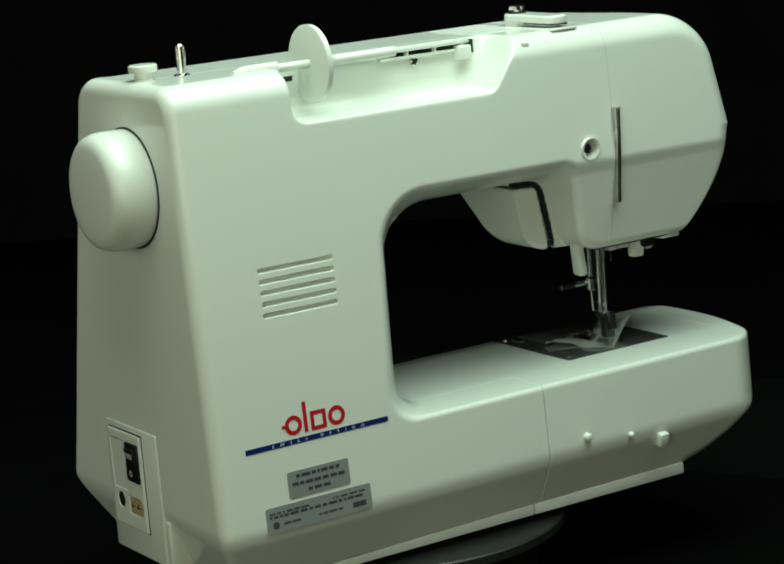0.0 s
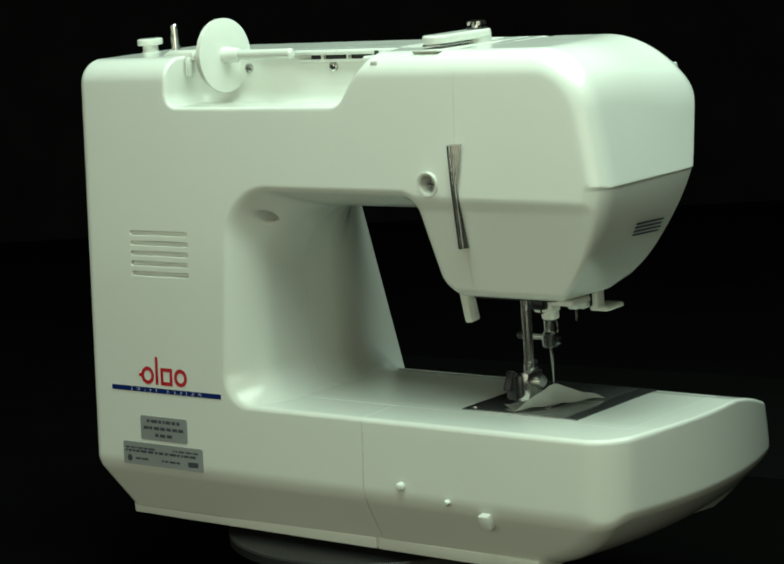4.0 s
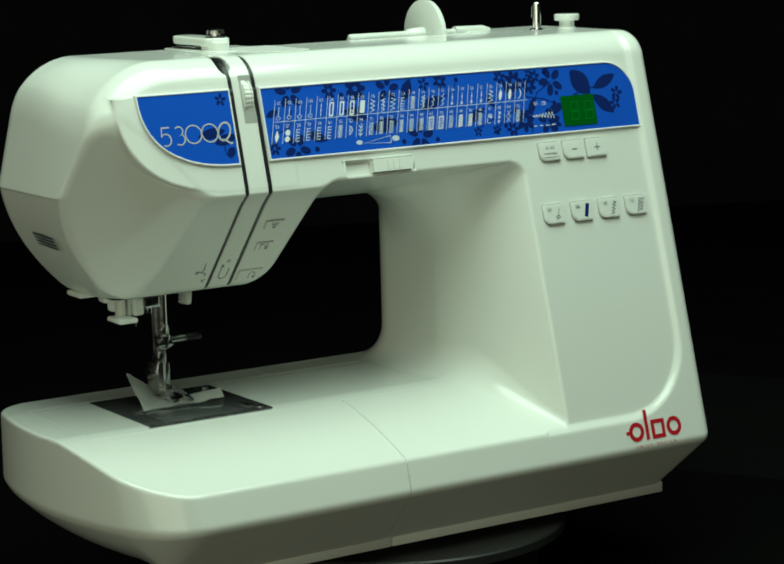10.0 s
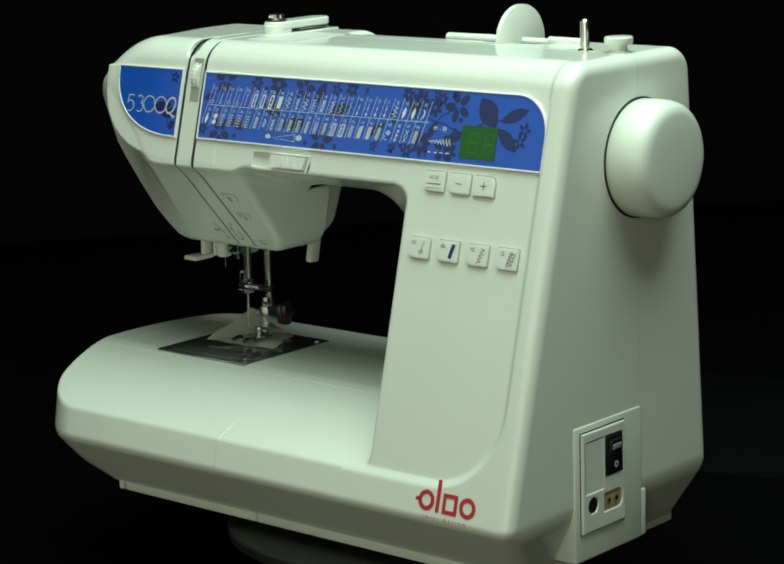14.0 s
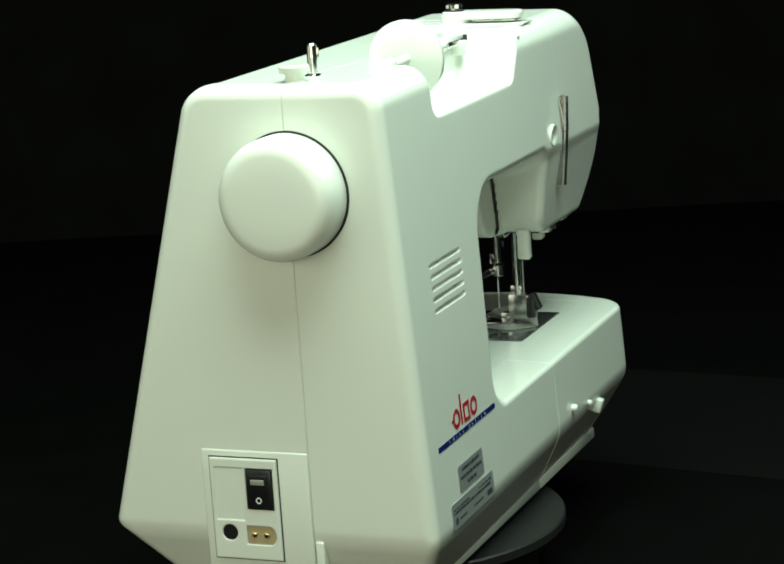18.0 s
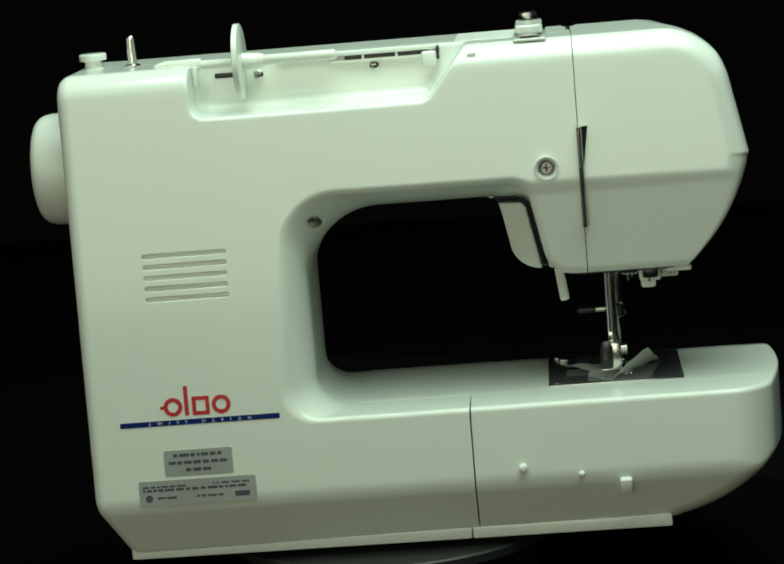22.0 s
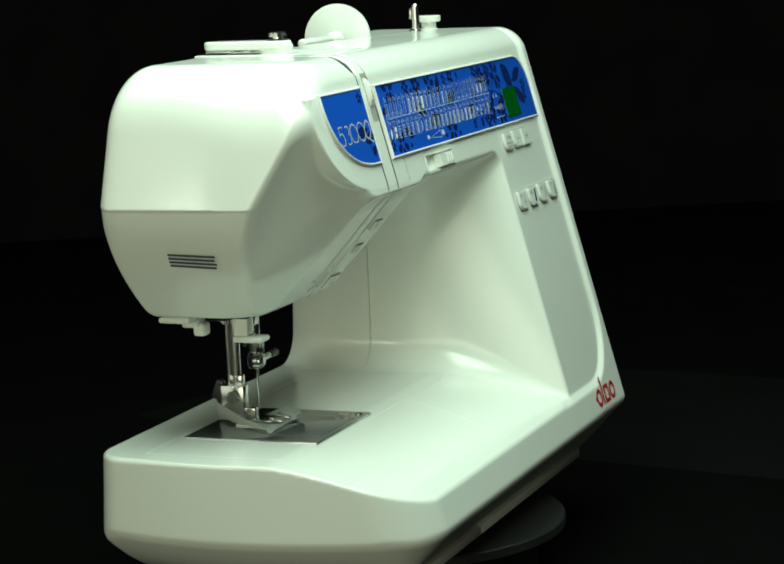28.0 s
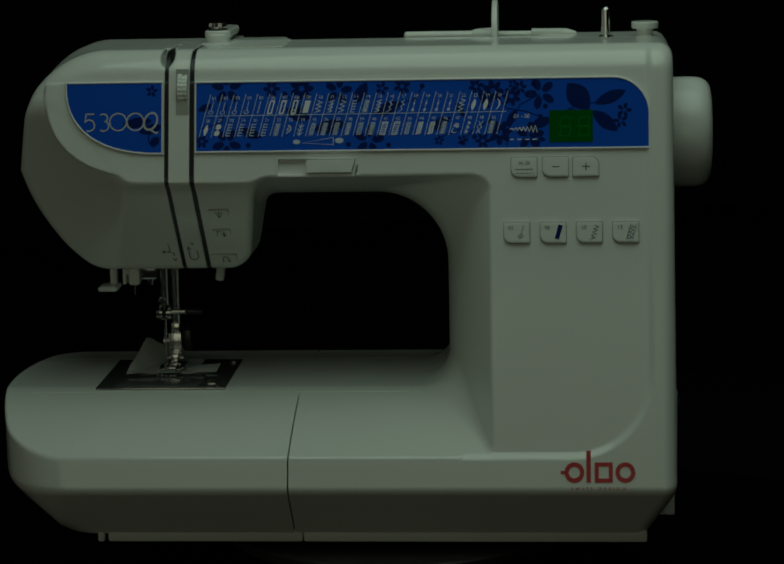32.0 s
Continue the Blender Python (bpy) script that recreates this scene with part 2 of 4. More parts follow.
def in_front(x, y, z):
    head = np.maximum(np.minimum(-117.0 - x, np.maximum(14.0 - y, -134.75 - x)), 100 - z)
    bed = np.maximum(-59.55 - x, z - 118)
    return np.maximum(np.maximum(np.minimum(head, bed), y - seam_y(x) + 0.12), -1.5 * GAP - in_arm(x, y, z))


def in_rear(x, y, z):
    lim = np.where(z > 110, -134.75, -59.55)
    return np.maximum(np.maximum(np.maximum(lim - x, seam_y(x) - y + 0.12), -1.5 * GAP - in_arm(x, y, z)), -2 * GAP - in_vent(x, y, z))


def in_vent(x, y, z):
    return np.maximum(np.maximum(np.abs(x - 101) - 27.2, np.abs(z - 173.2) - 16.4), 79 - y)


def in_arm(x, y, z):
    b = np.maximum(np.abs(x + 106) - 120.0, np.abs(y - 14.25) - 43.75)
    return np.maximum(b, np.maximum(60 - z, z - 110))


def in_table(x, y, z):
    return np.maximum(is_bed_left(x, z), -1.5 * GAP - in_arm(x, y, z))


machine = tagged(new("sewing_machine"), "white plastic electronic sewing machine with blue stitch panel on a turntable", "sewing machine")
front_cover = piece("front_cover", in_front, (-138, -110, 3), (171, 40, 297), machine, "glossy white front moulding with a shallow key field", snap=(-117.0, 22, 0))
rear_cover = piece("rear_cover", in_rear, (-137, 18, 3), (171, 98, 297), machine, "glossy white rear moulding with cooling slots and spool recess", snap=(-134.75, 22, 0))
piece("vent_panel", in_vent, (72, 77.5, 155), (131, 88, 191.5), machine, "white panel with five cooling slots", h=0.55, snap=(73.8, 79, 156.8), field=vent_field)
face_cover = piece("face_cover", in_face, (-242, -72, 146), (-132, 88, 297), machine, "faceted white end cover of the head", h=1.2, snap=(-134.75, 0, 0))
# a black filling just under the skin stands for shade in the slots
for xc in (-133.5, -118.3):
    piece("thread_slot_shade", lambda x, y, z: np.maximum(np.maximum(np.abs(x - xc) - 1.5, y - 13.0), 130 - z), (xc - 4, -74, 146), (xc + 4, 18, 297), machine, snap=(xc - 1.4, 13, 0), mat=BLACK, field=lambda x, y, z: shell(x, y, z) + 0.8)
piece("thread_channel", in_strip, (-135, -74, 146), (-116, 18, 297), machine, snap=(-132.475, 14.5, 0))
bed_table = piece("extension_table", in_table, (-252, -112, 3), (-58, 98, 88), machine, "white slide-on extension table with rounded end", snap=(-59.8, -29.5, 0), field=lambda x, y, z: body_field(x, y, z) - 0.1)
finish("table_lip", mesh_of("table_lip", lambda x, y, z: both(body_field(x, y, z) - 0.2, np.maximum(np.abs(x + 60.85) - 0.7, np.maximum(z - 76, 62 - y)), 0.35), (-62.7, 58, 3), (-58.3, 98, 88), 0.7), WHITE, bed_table)
finish("arm_lip", mesh_of("arm_lip", lambda x, y, z: both(body_field(x, y, z) - 0.22, np.maximum(np.abs(np.maximum(np.abs(x + 106) - 120.0, np.abs(y - 14.25) - 43.75) - 0.9) - 0.7, np.maximum(x - 8, 76 - z)), 0.35), (-229, -33, 78), (10, 62, 90), 0.75), WHITE, bed_table)
# black filling put in as the shade deep in the lever's groove
finish("lever_slot_shade", mesh_of("lever_slot_shade", lambda x, y, z: np.maximum(lever_groove(x, y, z) - 0.15, shell(x, y, z) + 1.0), (-126, 12, 146), (-60, 50, 216), 1.2), BLACK, machine, "black filling in place of shade in the presser lever slot")
piece("free_arm_top", in_arm, (-229, -33, 57), (18, 62, 92), machine, snap=(14.0, -29.5, 0))

# ---- small mesh tools ----
def lathe(profile, axis="x", segs=40):
    """A turned solid from (along, radius) pairs in millimetres."""
    bm = bmesh.new()
    rings = []
    for a, r in profile:
        ring = []
        for k in range(segs):
            c, s_ = math.cos(2 * math.pi * k / segs) * r, math.sin(2 * math.pi * k / segs) * r
            co = {"x": (a, c, s_), "y": (c, a, s_), "z": (c, s_, a)}[axis]
            ring.append(bm.verts.new(Vector(co) * MM))
        rings.append(ring)
    for r0, r1 in zip(rings, rings[1:]):
        for k in range(segs):
            bm.faces.new((r0[k], r0[(k + 1) % segs], r1[(k + 1) % segs], r1[k]))
    bm.faces.new(rings[0])
    bm.faces.new(rings[-1])
    bmesh.ops.recalc_face_normals(bm, faces=bm.faces)
    return bm


def moved(bm, x, y, z, rx=0, ry=0, rz=0):
    bmesh.ops.transform(bm, matrix=pose(x * MM, y * MM, z * MM, rx, ry, rz), verts=bm.verts)
    return bm


def box(x0, x1, y0, y1, z0, z1, bevel=0.0, segs=2):
    bm = bmesh.new()
    bmesh.ops.create_cube(bm, size=1)
    bmesh.ops.transform(bm, matrix=Matrix.Translation(((x0 + x1) / 2 * MM, (y0 + y1) / 2 * MM, (z0 + z1) / 2 * MM)) @ Matrix.Diagonal(((x1 - x0) * MM, (y1 - y0) * MM, (z1 - z0) * MM, 1)), verts=bm.verts)
    if bevel:
        bmesh.ops.bevel(bm, geom=bm.edges[:], offset=bevel * MM, segments=segs, profile=0.5, affect="EDGES")
    return bm


def joined(*bms):
    out = bmesh.new()
    for b in bms:
        tmp = bpy.data.meshes.new("tmp")
        b.to_mesh(tmp)
        b.free()
        out.from_mesh(tmp)
        bpy.data.meshes.remove(tmp)
    return out


def tube(pts, r, segs=8):
    """A thin round cord through points."""
    bm = bmesh.new()
    rings = []
    for k, p in enumerate(pts):
        d = Vector(pts[min(k + 1, len(pts) - 1)]) - Vector(pts[max(k - 1, 0)])
        q = d.to_track_quat("Z", "Y")
        rings.append([bm.verts.new((Vector(p) + q @ Vector((r * math.cos(6.2832 * i / segs), r * math.sin(6.2832 * i / segs), 0))) * MM) for i in range(segs)])
    for a, b in zip(rings, rings[1:]):
        for i in range(segs):
            bm.faces.new((a[i], a[(i + 1) % segs], b[(i + 1) % segs], b[i]))
    bm.faces.new(rings[0][::-1])
    bm.faces.new(rings[-1])
    return bm


def on_front(u, v, d):
    return (u, front_y(v) - 0.9664 * d, v + 0.257 * d)


def on_rear(u, v, d):
    return (u, 96.45 + skew(u) - 0.07 * v + 0.9976 * d, v + 0.07 * d)


def on_right(u, v, d):
    return (168.5 + d, u, v)


def on_chin(u, v, d):
    return (u, 136.9 - 0.8788 * v - 0.751 * d, v - 0.66 * d)


def on_face(u, v, d):
    """On the lower facet of the head's end; u runs to the back."""
    d = d + face_bulge(v)
    return (-0.59375 * v - 104.87 - 0.86 * d, u, v - 0.511 * d)


def plate(points, where, d0, d1):
    """A flat prism with the outline (u, v), from depth d0 to d1 over the surface."""
    bm = bmesh.new()
    a = [bm.verts.new(Vector(where(u, v, d0)) * MM) for u, v in points]
    b = [bm.verts.new(Vector(where(u, v, d1)) * MM) for u, v in points]
    bm.faces.new(a[::-1])
    bm.faces.new(b)
    for k in range(len(a)):
        j = (k + 1) % len(a)
        bm.faces.new((a[k], a[j], b[j], b[k]))
    bmesh.ops.recalc_face_normals(bm, faces=bm.faces)
    return bm


def flat(polys, where, d, vmin=-999, vmax=999):
    """Print: flat shapes at depth d on a surface, one mesh, trimmed to a band."""
    bm = bmesh.new()
    for pts in polys:
        pts = [(u, min(max(v, vmin), vmax)) for u, v in pts]
        bm.faces.new([bm.verts.new(Vector(where(u, v, d)) * MM) for u, v in pts])
    bmesh.ops.remove_doubles(bm, verts=bm.verts, dist=2e-6)
    return bm


def stroke(pts, w):
    """Mitred quads along a line of points; a line that ends where it began is closed."""
    n = len(pts)
    loop = n > 2 and math.dist(pts[0], pts[-1]) < 1e-6
    sides = []
    for k, (x, y) in enumerate(pts):
        a = pts[k - 1] if k else (pts[-2] if loop else None)
        b = pts[k + 1] if k < n - 1 else (pts[1] if loop else None)
        da = Vector((x - a[0], y - a[1])).normalized() if a else Vector((b[0] - x, b[1] - y)).normalized()
        db = Vector((b[0] - x, b[1] - y)).normalized() if b else da
        m = Vector((-da.y - db.y, da.x + db.x))
        m = m.normalized() if m.length > 1e-4 else Vector((-da.y, da.x))
        k_ = w / 2 / max(m.dot(Vector((-da.y, da.x))), 0.45)
        sides.append(((x + m.x * k_, y + m.y * k_), (x - m.x * k_, y - m.y * k_)))
    return [[p[0], p[1], q[1], q[0]] for p, q in zip(sides, sides[1:])]


def ring2(cx, cy, r, w, a0=0, a1=360, sx=1.0):
    n = 28
    pts = [(cx + sx * r * math.cos(radians(a0 + (a1 - a0) * k / n)), cy + r * math.sin(radians(a0 + (a1 - a0) * k / n))) for k in range(n + 1)]
    return stroke(pts, w)


def disc2(cx, cy, r, sx=1.0, n=20):
    return [(cx + sx * r * math.cos(2 * math.pi * k / n), cy + r * math.sin(2 * math.pi * k / n)) for k in range(n)]


def rounded2(u0, u1, v0, v1, r, n=5):
    """A rectangle with corner radii r = (low-left, low-right, up-right, up-left)."""
    out = []
    for (cu, cv, su, sv, a), rr in zip(((u0, v0, 1, 1, 180), (u1, v0, -1, 1, 270), (u1, v1, -1, -1, 0), (u0, v1, 1, -1, 90)), r):
        for k in range(n + 1):
            t = radians(a + 90 * k / n)
            out.append((cu + su * rr + rr * math.cos(t), cv + sv * rr + rr * math.sin(t)))
    return out


def words(text, u, v, size, where, d, mat, name, parent, centre=True, flip=False, stretch=1.0, spacing=1.0, slant=0.0, thin=0.0):
    """Lettering in the built-in font, laid flat on a surface; size is the letters' height in millimetres."""
    cu = bpy.data.curves.new("text", "FONT")
    cu.body, cu.size, cu.space_character, cu.shear, cu.resolution_u = text, 1.0, spacing, slant, 3
    cu.offset = thin
    cu.align_x = "CENTER" if centre else "LEFT"
    tmp = new("text", cu)
    mesh = bpy.data.meshes.new_from_object(tmp.evaluated_get(bpy.context.evaluated_depsgraph_get()))
    bpy.data.objects.remove(tmp)
    k = size / 0.7
    for vert in mesh.vertices:
        x = vert.co.x * k * stretch * (-1 if flip else 1)
        vert.co = Vector(where(u + x, v + vert.co.y * k, d)) * MM
    mesh.name = name
    return finish(name, mesh, mat, parent)


# ---- base, feet, handwheel ----
part("base_plate", box(-174.4, -55.3, -75, 79.5, 0, 7.4, 1.2), WHITE, machine)
part("base_plate", box(-180.6, -176.6, -75, -67, 0, 7.4, 0.8), WHITE, machine)
part("base_plate", box(-54.7, 152, -75, 79.5, 0, 7.4, 1.2), WHITE, machine)
for fx, fy in ((-155, -48), (-155, 55), (128, -48), (128, 55)):
    part("rubber_foot", moved(lathe([(-5, 7), (-4.6, 8), (0.5, 9)], "z", 24), fx, fy, 0), RUBBER, machine)
wheel = part("handwheel", moved(lathe([(166, 30), (168.8, 33.6), (170, 34.0), (180, 34.1), (185, 33.9), (188.6, 33.1), (191.2, 31.6), (192.9, 29.6), (193.8, 27.4), (194.2, 25), (194.6, 14), (194.7, 1)], segs=72), 0, 23.0, 234.6), SATIN, machine, "smooth white handwheel")

# black disc in place of the shadow behind the wheel's rim
part("wheel_gap_shade", moved(lathe([(168.2, 35.0), (168.9, 35.0), (168.9, 30)], segs=72), 0, 23.0, 234.6), BLACK, wheel)

# ---- the blue panels on the front ----
def panel_outline(o=0.0):
    top = [(133 + (20.8 + o) * math.sin(radians(a)), 253.6 + (21.2 + o) * math.cos(radians(a))) for a in range(0, 91, 9)]
    return [(-115.4 - o, 235.2 - o), (153.8 + o, 235.2 - o)] + top[::-1] + [(-115.4 - o, 274.8 + o)]


def badge_outline(o=0.0):
    a, b, n = 57.6 + o, 40.6 + o, 2.4
    arc = []
    for k in range(15):
        t = radians(90 * k / 14)
        arc.append((-136.4 - a * math.cos(t) ** (2 / n), 275.2 - b * math.sin(t) ** (2 / n)))
    return arc + [(-136.4 + o, 275.2 - b), (-136.4 + o, 275.2 + o), (-136.4 - a, 275.2 + o)]


def hoop(outline, where):
    """A raised lip round a sunk panel."""
    bm = bmesh.new()
    rings = [[bm.verts.new(Vector(where(u, v, d)) * MM) for u, v in outline(o)] for o, d in ((1.5, -0.4), (1.3, 0.6), (0.8, 1.5), (0.3, 1.55), (0.05, 1.3), (0.0, 0.2))]
    n = len(rings[0])
    for a, b in zip(rings, rings[1:]):
        for k in range(n):
            bm.faces.new((a[k], a[(k + 1) % n], b[(k + 1) % n], b[k]))
    bmesh.ops.recalc_face_normals(bm, faces=bm.faces)
    return bm


RIM = material("pale_rim", (0.80, 0.84, 0.84), 0.2)
panel = part("stitch_panel", plate(panel_outline(), on_front, -1, 0.9), BLUE, machine, "glossy blue film panel with white stitch symbols", smooth=False)
part("panel_rim", hoop(panel_outline, on_front), RIM, panel)
badge = part("badge_panel", plate(badge_outline(), on_front, -1, 1.1), BLUE, machine, "glossy blue corner panel with silver lettering", smooth=False)
part("panel_rim", hoop(badge_outline, on_front), RIM, badge)
five = [(-177.2, 257.6), (-182.0, 257.6), (-182.6, 253.0)] + [(-180.2 + 3.3 * math.cos(radians(a)), 250.9 + 3.3 * math.sin(radians(a))) for a in range(120, -136, -16)]
three = [(-171.6 + 2.6 * math.cos(radians(a)), 255.2 + 2.4 * math.sin(radians(a))) for a in range(140, -71, -15)] + [(-171.5 + 3.2 * math.cos(radians(a)), 250.6 + 3.0 * math.sin(radians(a))) for a in range(62, -146, -16)]
part("model_number", flat(stroke(five, 0.8), on_front, 1.25), SILVER_PRINT, badge, smooth=False)
part("model_number", flat(stroke(three, 0.8), on_front, 1.25), SILVER_PRINT, badge, smooth=False)
for uz in (-162.6, -152.2):
    part("model_number", flat(ring2(uz, 252.8, 5.0, 0.8, sx=1.02), on_front, 1.25), SILVER_PRINT, badge, smooth=False)
oval_q = [(-142.9 + 3.9 * math.cos(radians(a)) + 1.1 * math.sin(radians(a)), 253.0 + 4.9 * math.sin(radians(a))) for a in range(0, 361, 12)]
part("model_letter", flat(stroke(oval_q, 1.15) + stroke([(-145.0, 248.6), (-142.4, 247.8), (-139.6, 246.0), (-138.4, 246.6)], 1.1), on_front, 1.25), SILVER_PRINT, badge, smooth=False)


def flower(u, v, r, parent, d, petals=5, turn=0, name="flower_print"):
    polys = []
    for k in range(petals):
        a = radians(turn + 360 * k / petals)
        c, s_ = math.cos(a), math.sin(a)
        blob = disc2(0, 0, 1, 1, 14)
        polys.append([(u + r * (c * (0.62 + 0.42 * x) - s_ * 0.26 * y), v + r * (s_ * (0.62 + 0.42 * x) + c * 0.26 * y)) for x, y in blob])
    return part(name, flat(polys, on_front, d, 235.6, 274.4), NAVY, parent, smooth=False)


def leaf(u, v, l, w, turn, parent, d, name="leaf_print"):
    c, s_ = math.cos(radians(turn)), math.sin(radians(turn))
    pts = []
    for k in range(21):
        t = k / 20
        pts.append((t * l, w / 2 * math.sin(math.pi * t) ** 0.8))
    pts += [(x, -y) for x, y in pts[-2:0:-1]]
    return part(name, flat([[(u + c * x - s_ * y, v + s_ * x + c * y) for x, y in pts]], on_front, d, 235.6, 274.4), NAVY, parent, smooth=False)


for u, v, r, turn in ((-97, 271.5, 9, 20), (-97, 240, 8.5, 55), (-11.8, 240.5, 9, 10), (-4, 270.5, 4, 0), (90, 266.5, 9, 40), (83.8, 242, 8, 15), (139.4, 256.2, 4.4, 0), (137.2, 250, 4.2, 30), (-30, 269.5, 8, 80), (44, 240, 3.2, 0), (30, 240, 3, 10), (74, 272, 3, 0)):
    flower(u, v, r, panel, 1.0, turn=turn)
for u, v, l, w, turn in ((106, 272, 20, 13, -50), (122, 260, 20, 7, 22), (120.5, 256, 19, 8, -38), (-106, 262, 9, 4, 200), (-62, 259, 16, 8, -20), (-45, 247, 20, 8, 10), (-76, 243, 14, 6, 160), (8, 262, 18, 7, 200), (24, 246, 15, 6, 30), (60, 258, 13, 5, 120), (97, 252, 14, 6, 200), (70, 247, 12, 5, 60), (-20, 262, 14, 7, 60), (40, 262, 10, 4, -60)):
    leaf(u, v, l, w, turn, panel, 0.98)
for u, v, r, n, turn in ((62, 268, 6.5, 7, 0), (73, 265, 5.5, 7, 25), (66, 244, 7, 7, 10), (56, 239.5, 4.5, 6, 0), (88, 241, 5, 6, 40), (78, 270, 4, 6, 10), (-52, 271, 7, 7, 0), (8, 271.5, 5, 6, 20), (-70, 271, 5, 6, 0), (52, 271, 4.5, 6, 15), (-112, 241, 4, 6, 0)):
    flower(u, v, r, panel, 0.99, petals=n, turn=turn)
for u, v in ((44, 238.6), (51, 242), (60, 251), (90, 253), (93, 259), (86, 272), (-62, 268), (20, 271.5), (-84, 238.4), (0, 237.6), (-24, 238.2)):
    part("berry_print", flat([disc2(u, v, 1.5)], on_front, 1.0), NAVY, panel, smooth=False)
for pts in ([(44, 238.6), (50, 246), (60, 251), (66, 244)], [(62, 268), (70, 258), (82, 256), (90, 253)], [(-62, 268), (-55, 262), (-48, 258)], [(20, 271.5), (16, 264), (8, 262)], [(106, 257), (112, 259), (124, 261)], [(106, 257), (114, 256), (122, 254)], [(-112, 248), (-100, 252), (-97, 262)], [(70, 236.5), (72, 247), (78, 260), (90, 266)], [(28, 240), (34, 243), (44, 247)]):
    part("stem_print", flat(stroke(pts, 0.7), on_front, 0.97), NAVY, panel, smooth=False)
flower(-142.3, 270.6, 3.6, badge, 1.2, turn=10)
leaf(-160, 251, 18, 6, 8, badge, 1.18)
leaf(-150, 246.5, 15, 6, 14, badge, 1.18)
leaf(-143, 239, 7, 5, 40, badge, 1.18)
part("stem_print", flat(ring2(-139, 243, 5.2, 0.6, 90, 260), on_front, 1.2), NAVY, badge, smooth=False)

# stitch table: two rows of twenty-five slanted cells
SLANT = 0.28
KINDS = ("pin pin pin pin dash hole hole keyhole block zig zag zig comb net zag wave wave chain chain chain chain zig leafs leafs moon "
         "gem hearts comb comb comb comb net fan tree net net net net net net ladder ladder net hatch hatch net swirl stars cross net").split()


def symbol(kind, k):
    """Shapes of one stitch symbol in a cell two units wide and four high, centred on nothing."""
    rnd = random.Random(k)
    zig = lambda n, w, x0=0.0: [(x0 + (w if i % 2 else -w), -2 + 4 * i / n) for i in range(n + 1)]
    if kind == "pin":
        return stroke([(0, 2), (0, -1)], 0.22) + ring2(0, -1.5, 0.5, 0.2, sx=1.5)
    if kind == "dash":
        return stroke([(0, 2), (0, 0.8)], 0.3) + stroke([(0, 0.4), (0, -0.6)], 0.4) + stroke([(0, -1), (0, -2)], 0.3)
    if kind in ("hole", "keyhole"):
        return stroke([(-0.6, -2), (-0.6, 2), (0.6, 2), (0.6, -2), (-0.6, -2)], 0.45) + (ring2(0, -1.7, 0.7, 0.3) if kind == "keyhole" else [])
    if kind == "block":
        return [[(-0.9, -2), (0.9, -2), (0.9, 2), (-0.9, 2)]]
    if kind == "hatch":
        return [p for i in range(9) for p in stroke([(-0.8, -2 + 0.45 * i), (0.8, -1.7 + 0.45 * i)], 0.32)]
    if kind == "zig":
        return stroke(zig(6, 0.8), 0.3)
    if kind == "zag":
        return stroke(zig(7, 0.6), 0.22) + stroke(zig(7, 0.35, 0.5), 0.18)
    if kind == "wave":
        return stroke([(-0.6, -2), (0.5, -1.2), (-0.2, -0.3), (0.7, 0.4), (-0.3, 1.2), (0.5, 2)], 0.22)
    if kind == "comb":
        return stroke([(-0.7, -2), (-0.7, 2)], 0.22) + [p for i in range(5) for p in stroke([(-0.7, -1.9 + 0.9 * i), (0.6, -1.9 + 0.9 * i)], 0.28)]
    if kind == "net":
        return stroke(zig(6, 0.75), 0.22) + stroke([(-x, y) for x, y in zig(6, 0.75)], 0.22) + (stroke([(0, -2), (0, 2)], 0.2) if k % 2 else [])
    if kind == "ladder":
        return stroke([(-0.8, -2), (-0.8, 2), (0.8, 2), (0.8, -2), (-0.8, -2)], 0.3) + [p for i in range(5) for p in stroke([(-0.8, -1.5 + 0.75 * i), (0.8, -1.5 + 0.75 * i)], 0.25)]
    if kind == "leafs":
        return [[(0, 2), (0.6, 1), (0.7, 0), (0.5, -1), (0, -2), (-0.5, -1), (-0.7, 0), (-0.5, 1)]]
    if kind == "moon":
        return [[(-0.6, 2), (0.5, 1.2), (0.9, 0), (0.5, -1.2), (-0.6, -2), (0.2, -1), (0.4, 0), (0.2, 1)]]
    if kind == "gem":
        return [[(0, 2), (0.8, 0), (0, -2), (-0.8, 0)]]
    if kind == "hearts":
        return [disc2(0, 1.0, 0.9), disc2(0, -1.0, 0.9)]
    if kind == "fan":
        return ring2(-0.6, 0, 1.3, 0.3, -90, 90) + [p for i in range(5) for p in stroke([(-0.5, 0), (-0.6 + 1.3 * math.cos(-1.2 + 0.6 * i), 1.5 * math.sin(-1.2 + 0.6 * i))], 0.16)]
    if kind == "tree":
        return [p for i in range(3) for p in stroke([(-0.8, -1 + i * 1.2), (0, -2 + i * 1.2), (0.8, -1 + i * 1.2)], 0.3)] + stroke([(0, -2), (0, 2)], 0.2)
    if kind == "cross":
        return stroke([(-0.7, -2), (0.7, 0), (-0.7, 2)], 0.22) + stroke([(0.7, -2), (-0.7, 0), (0.7, 2)], 0.22)
    if kind == "stars":
        return [disc2(0.1 * i, -1.4 + 1.4 * i, 0.5, 1, 8) for i in range(3)] + stroke(zig(6, 0.4), 0.15)
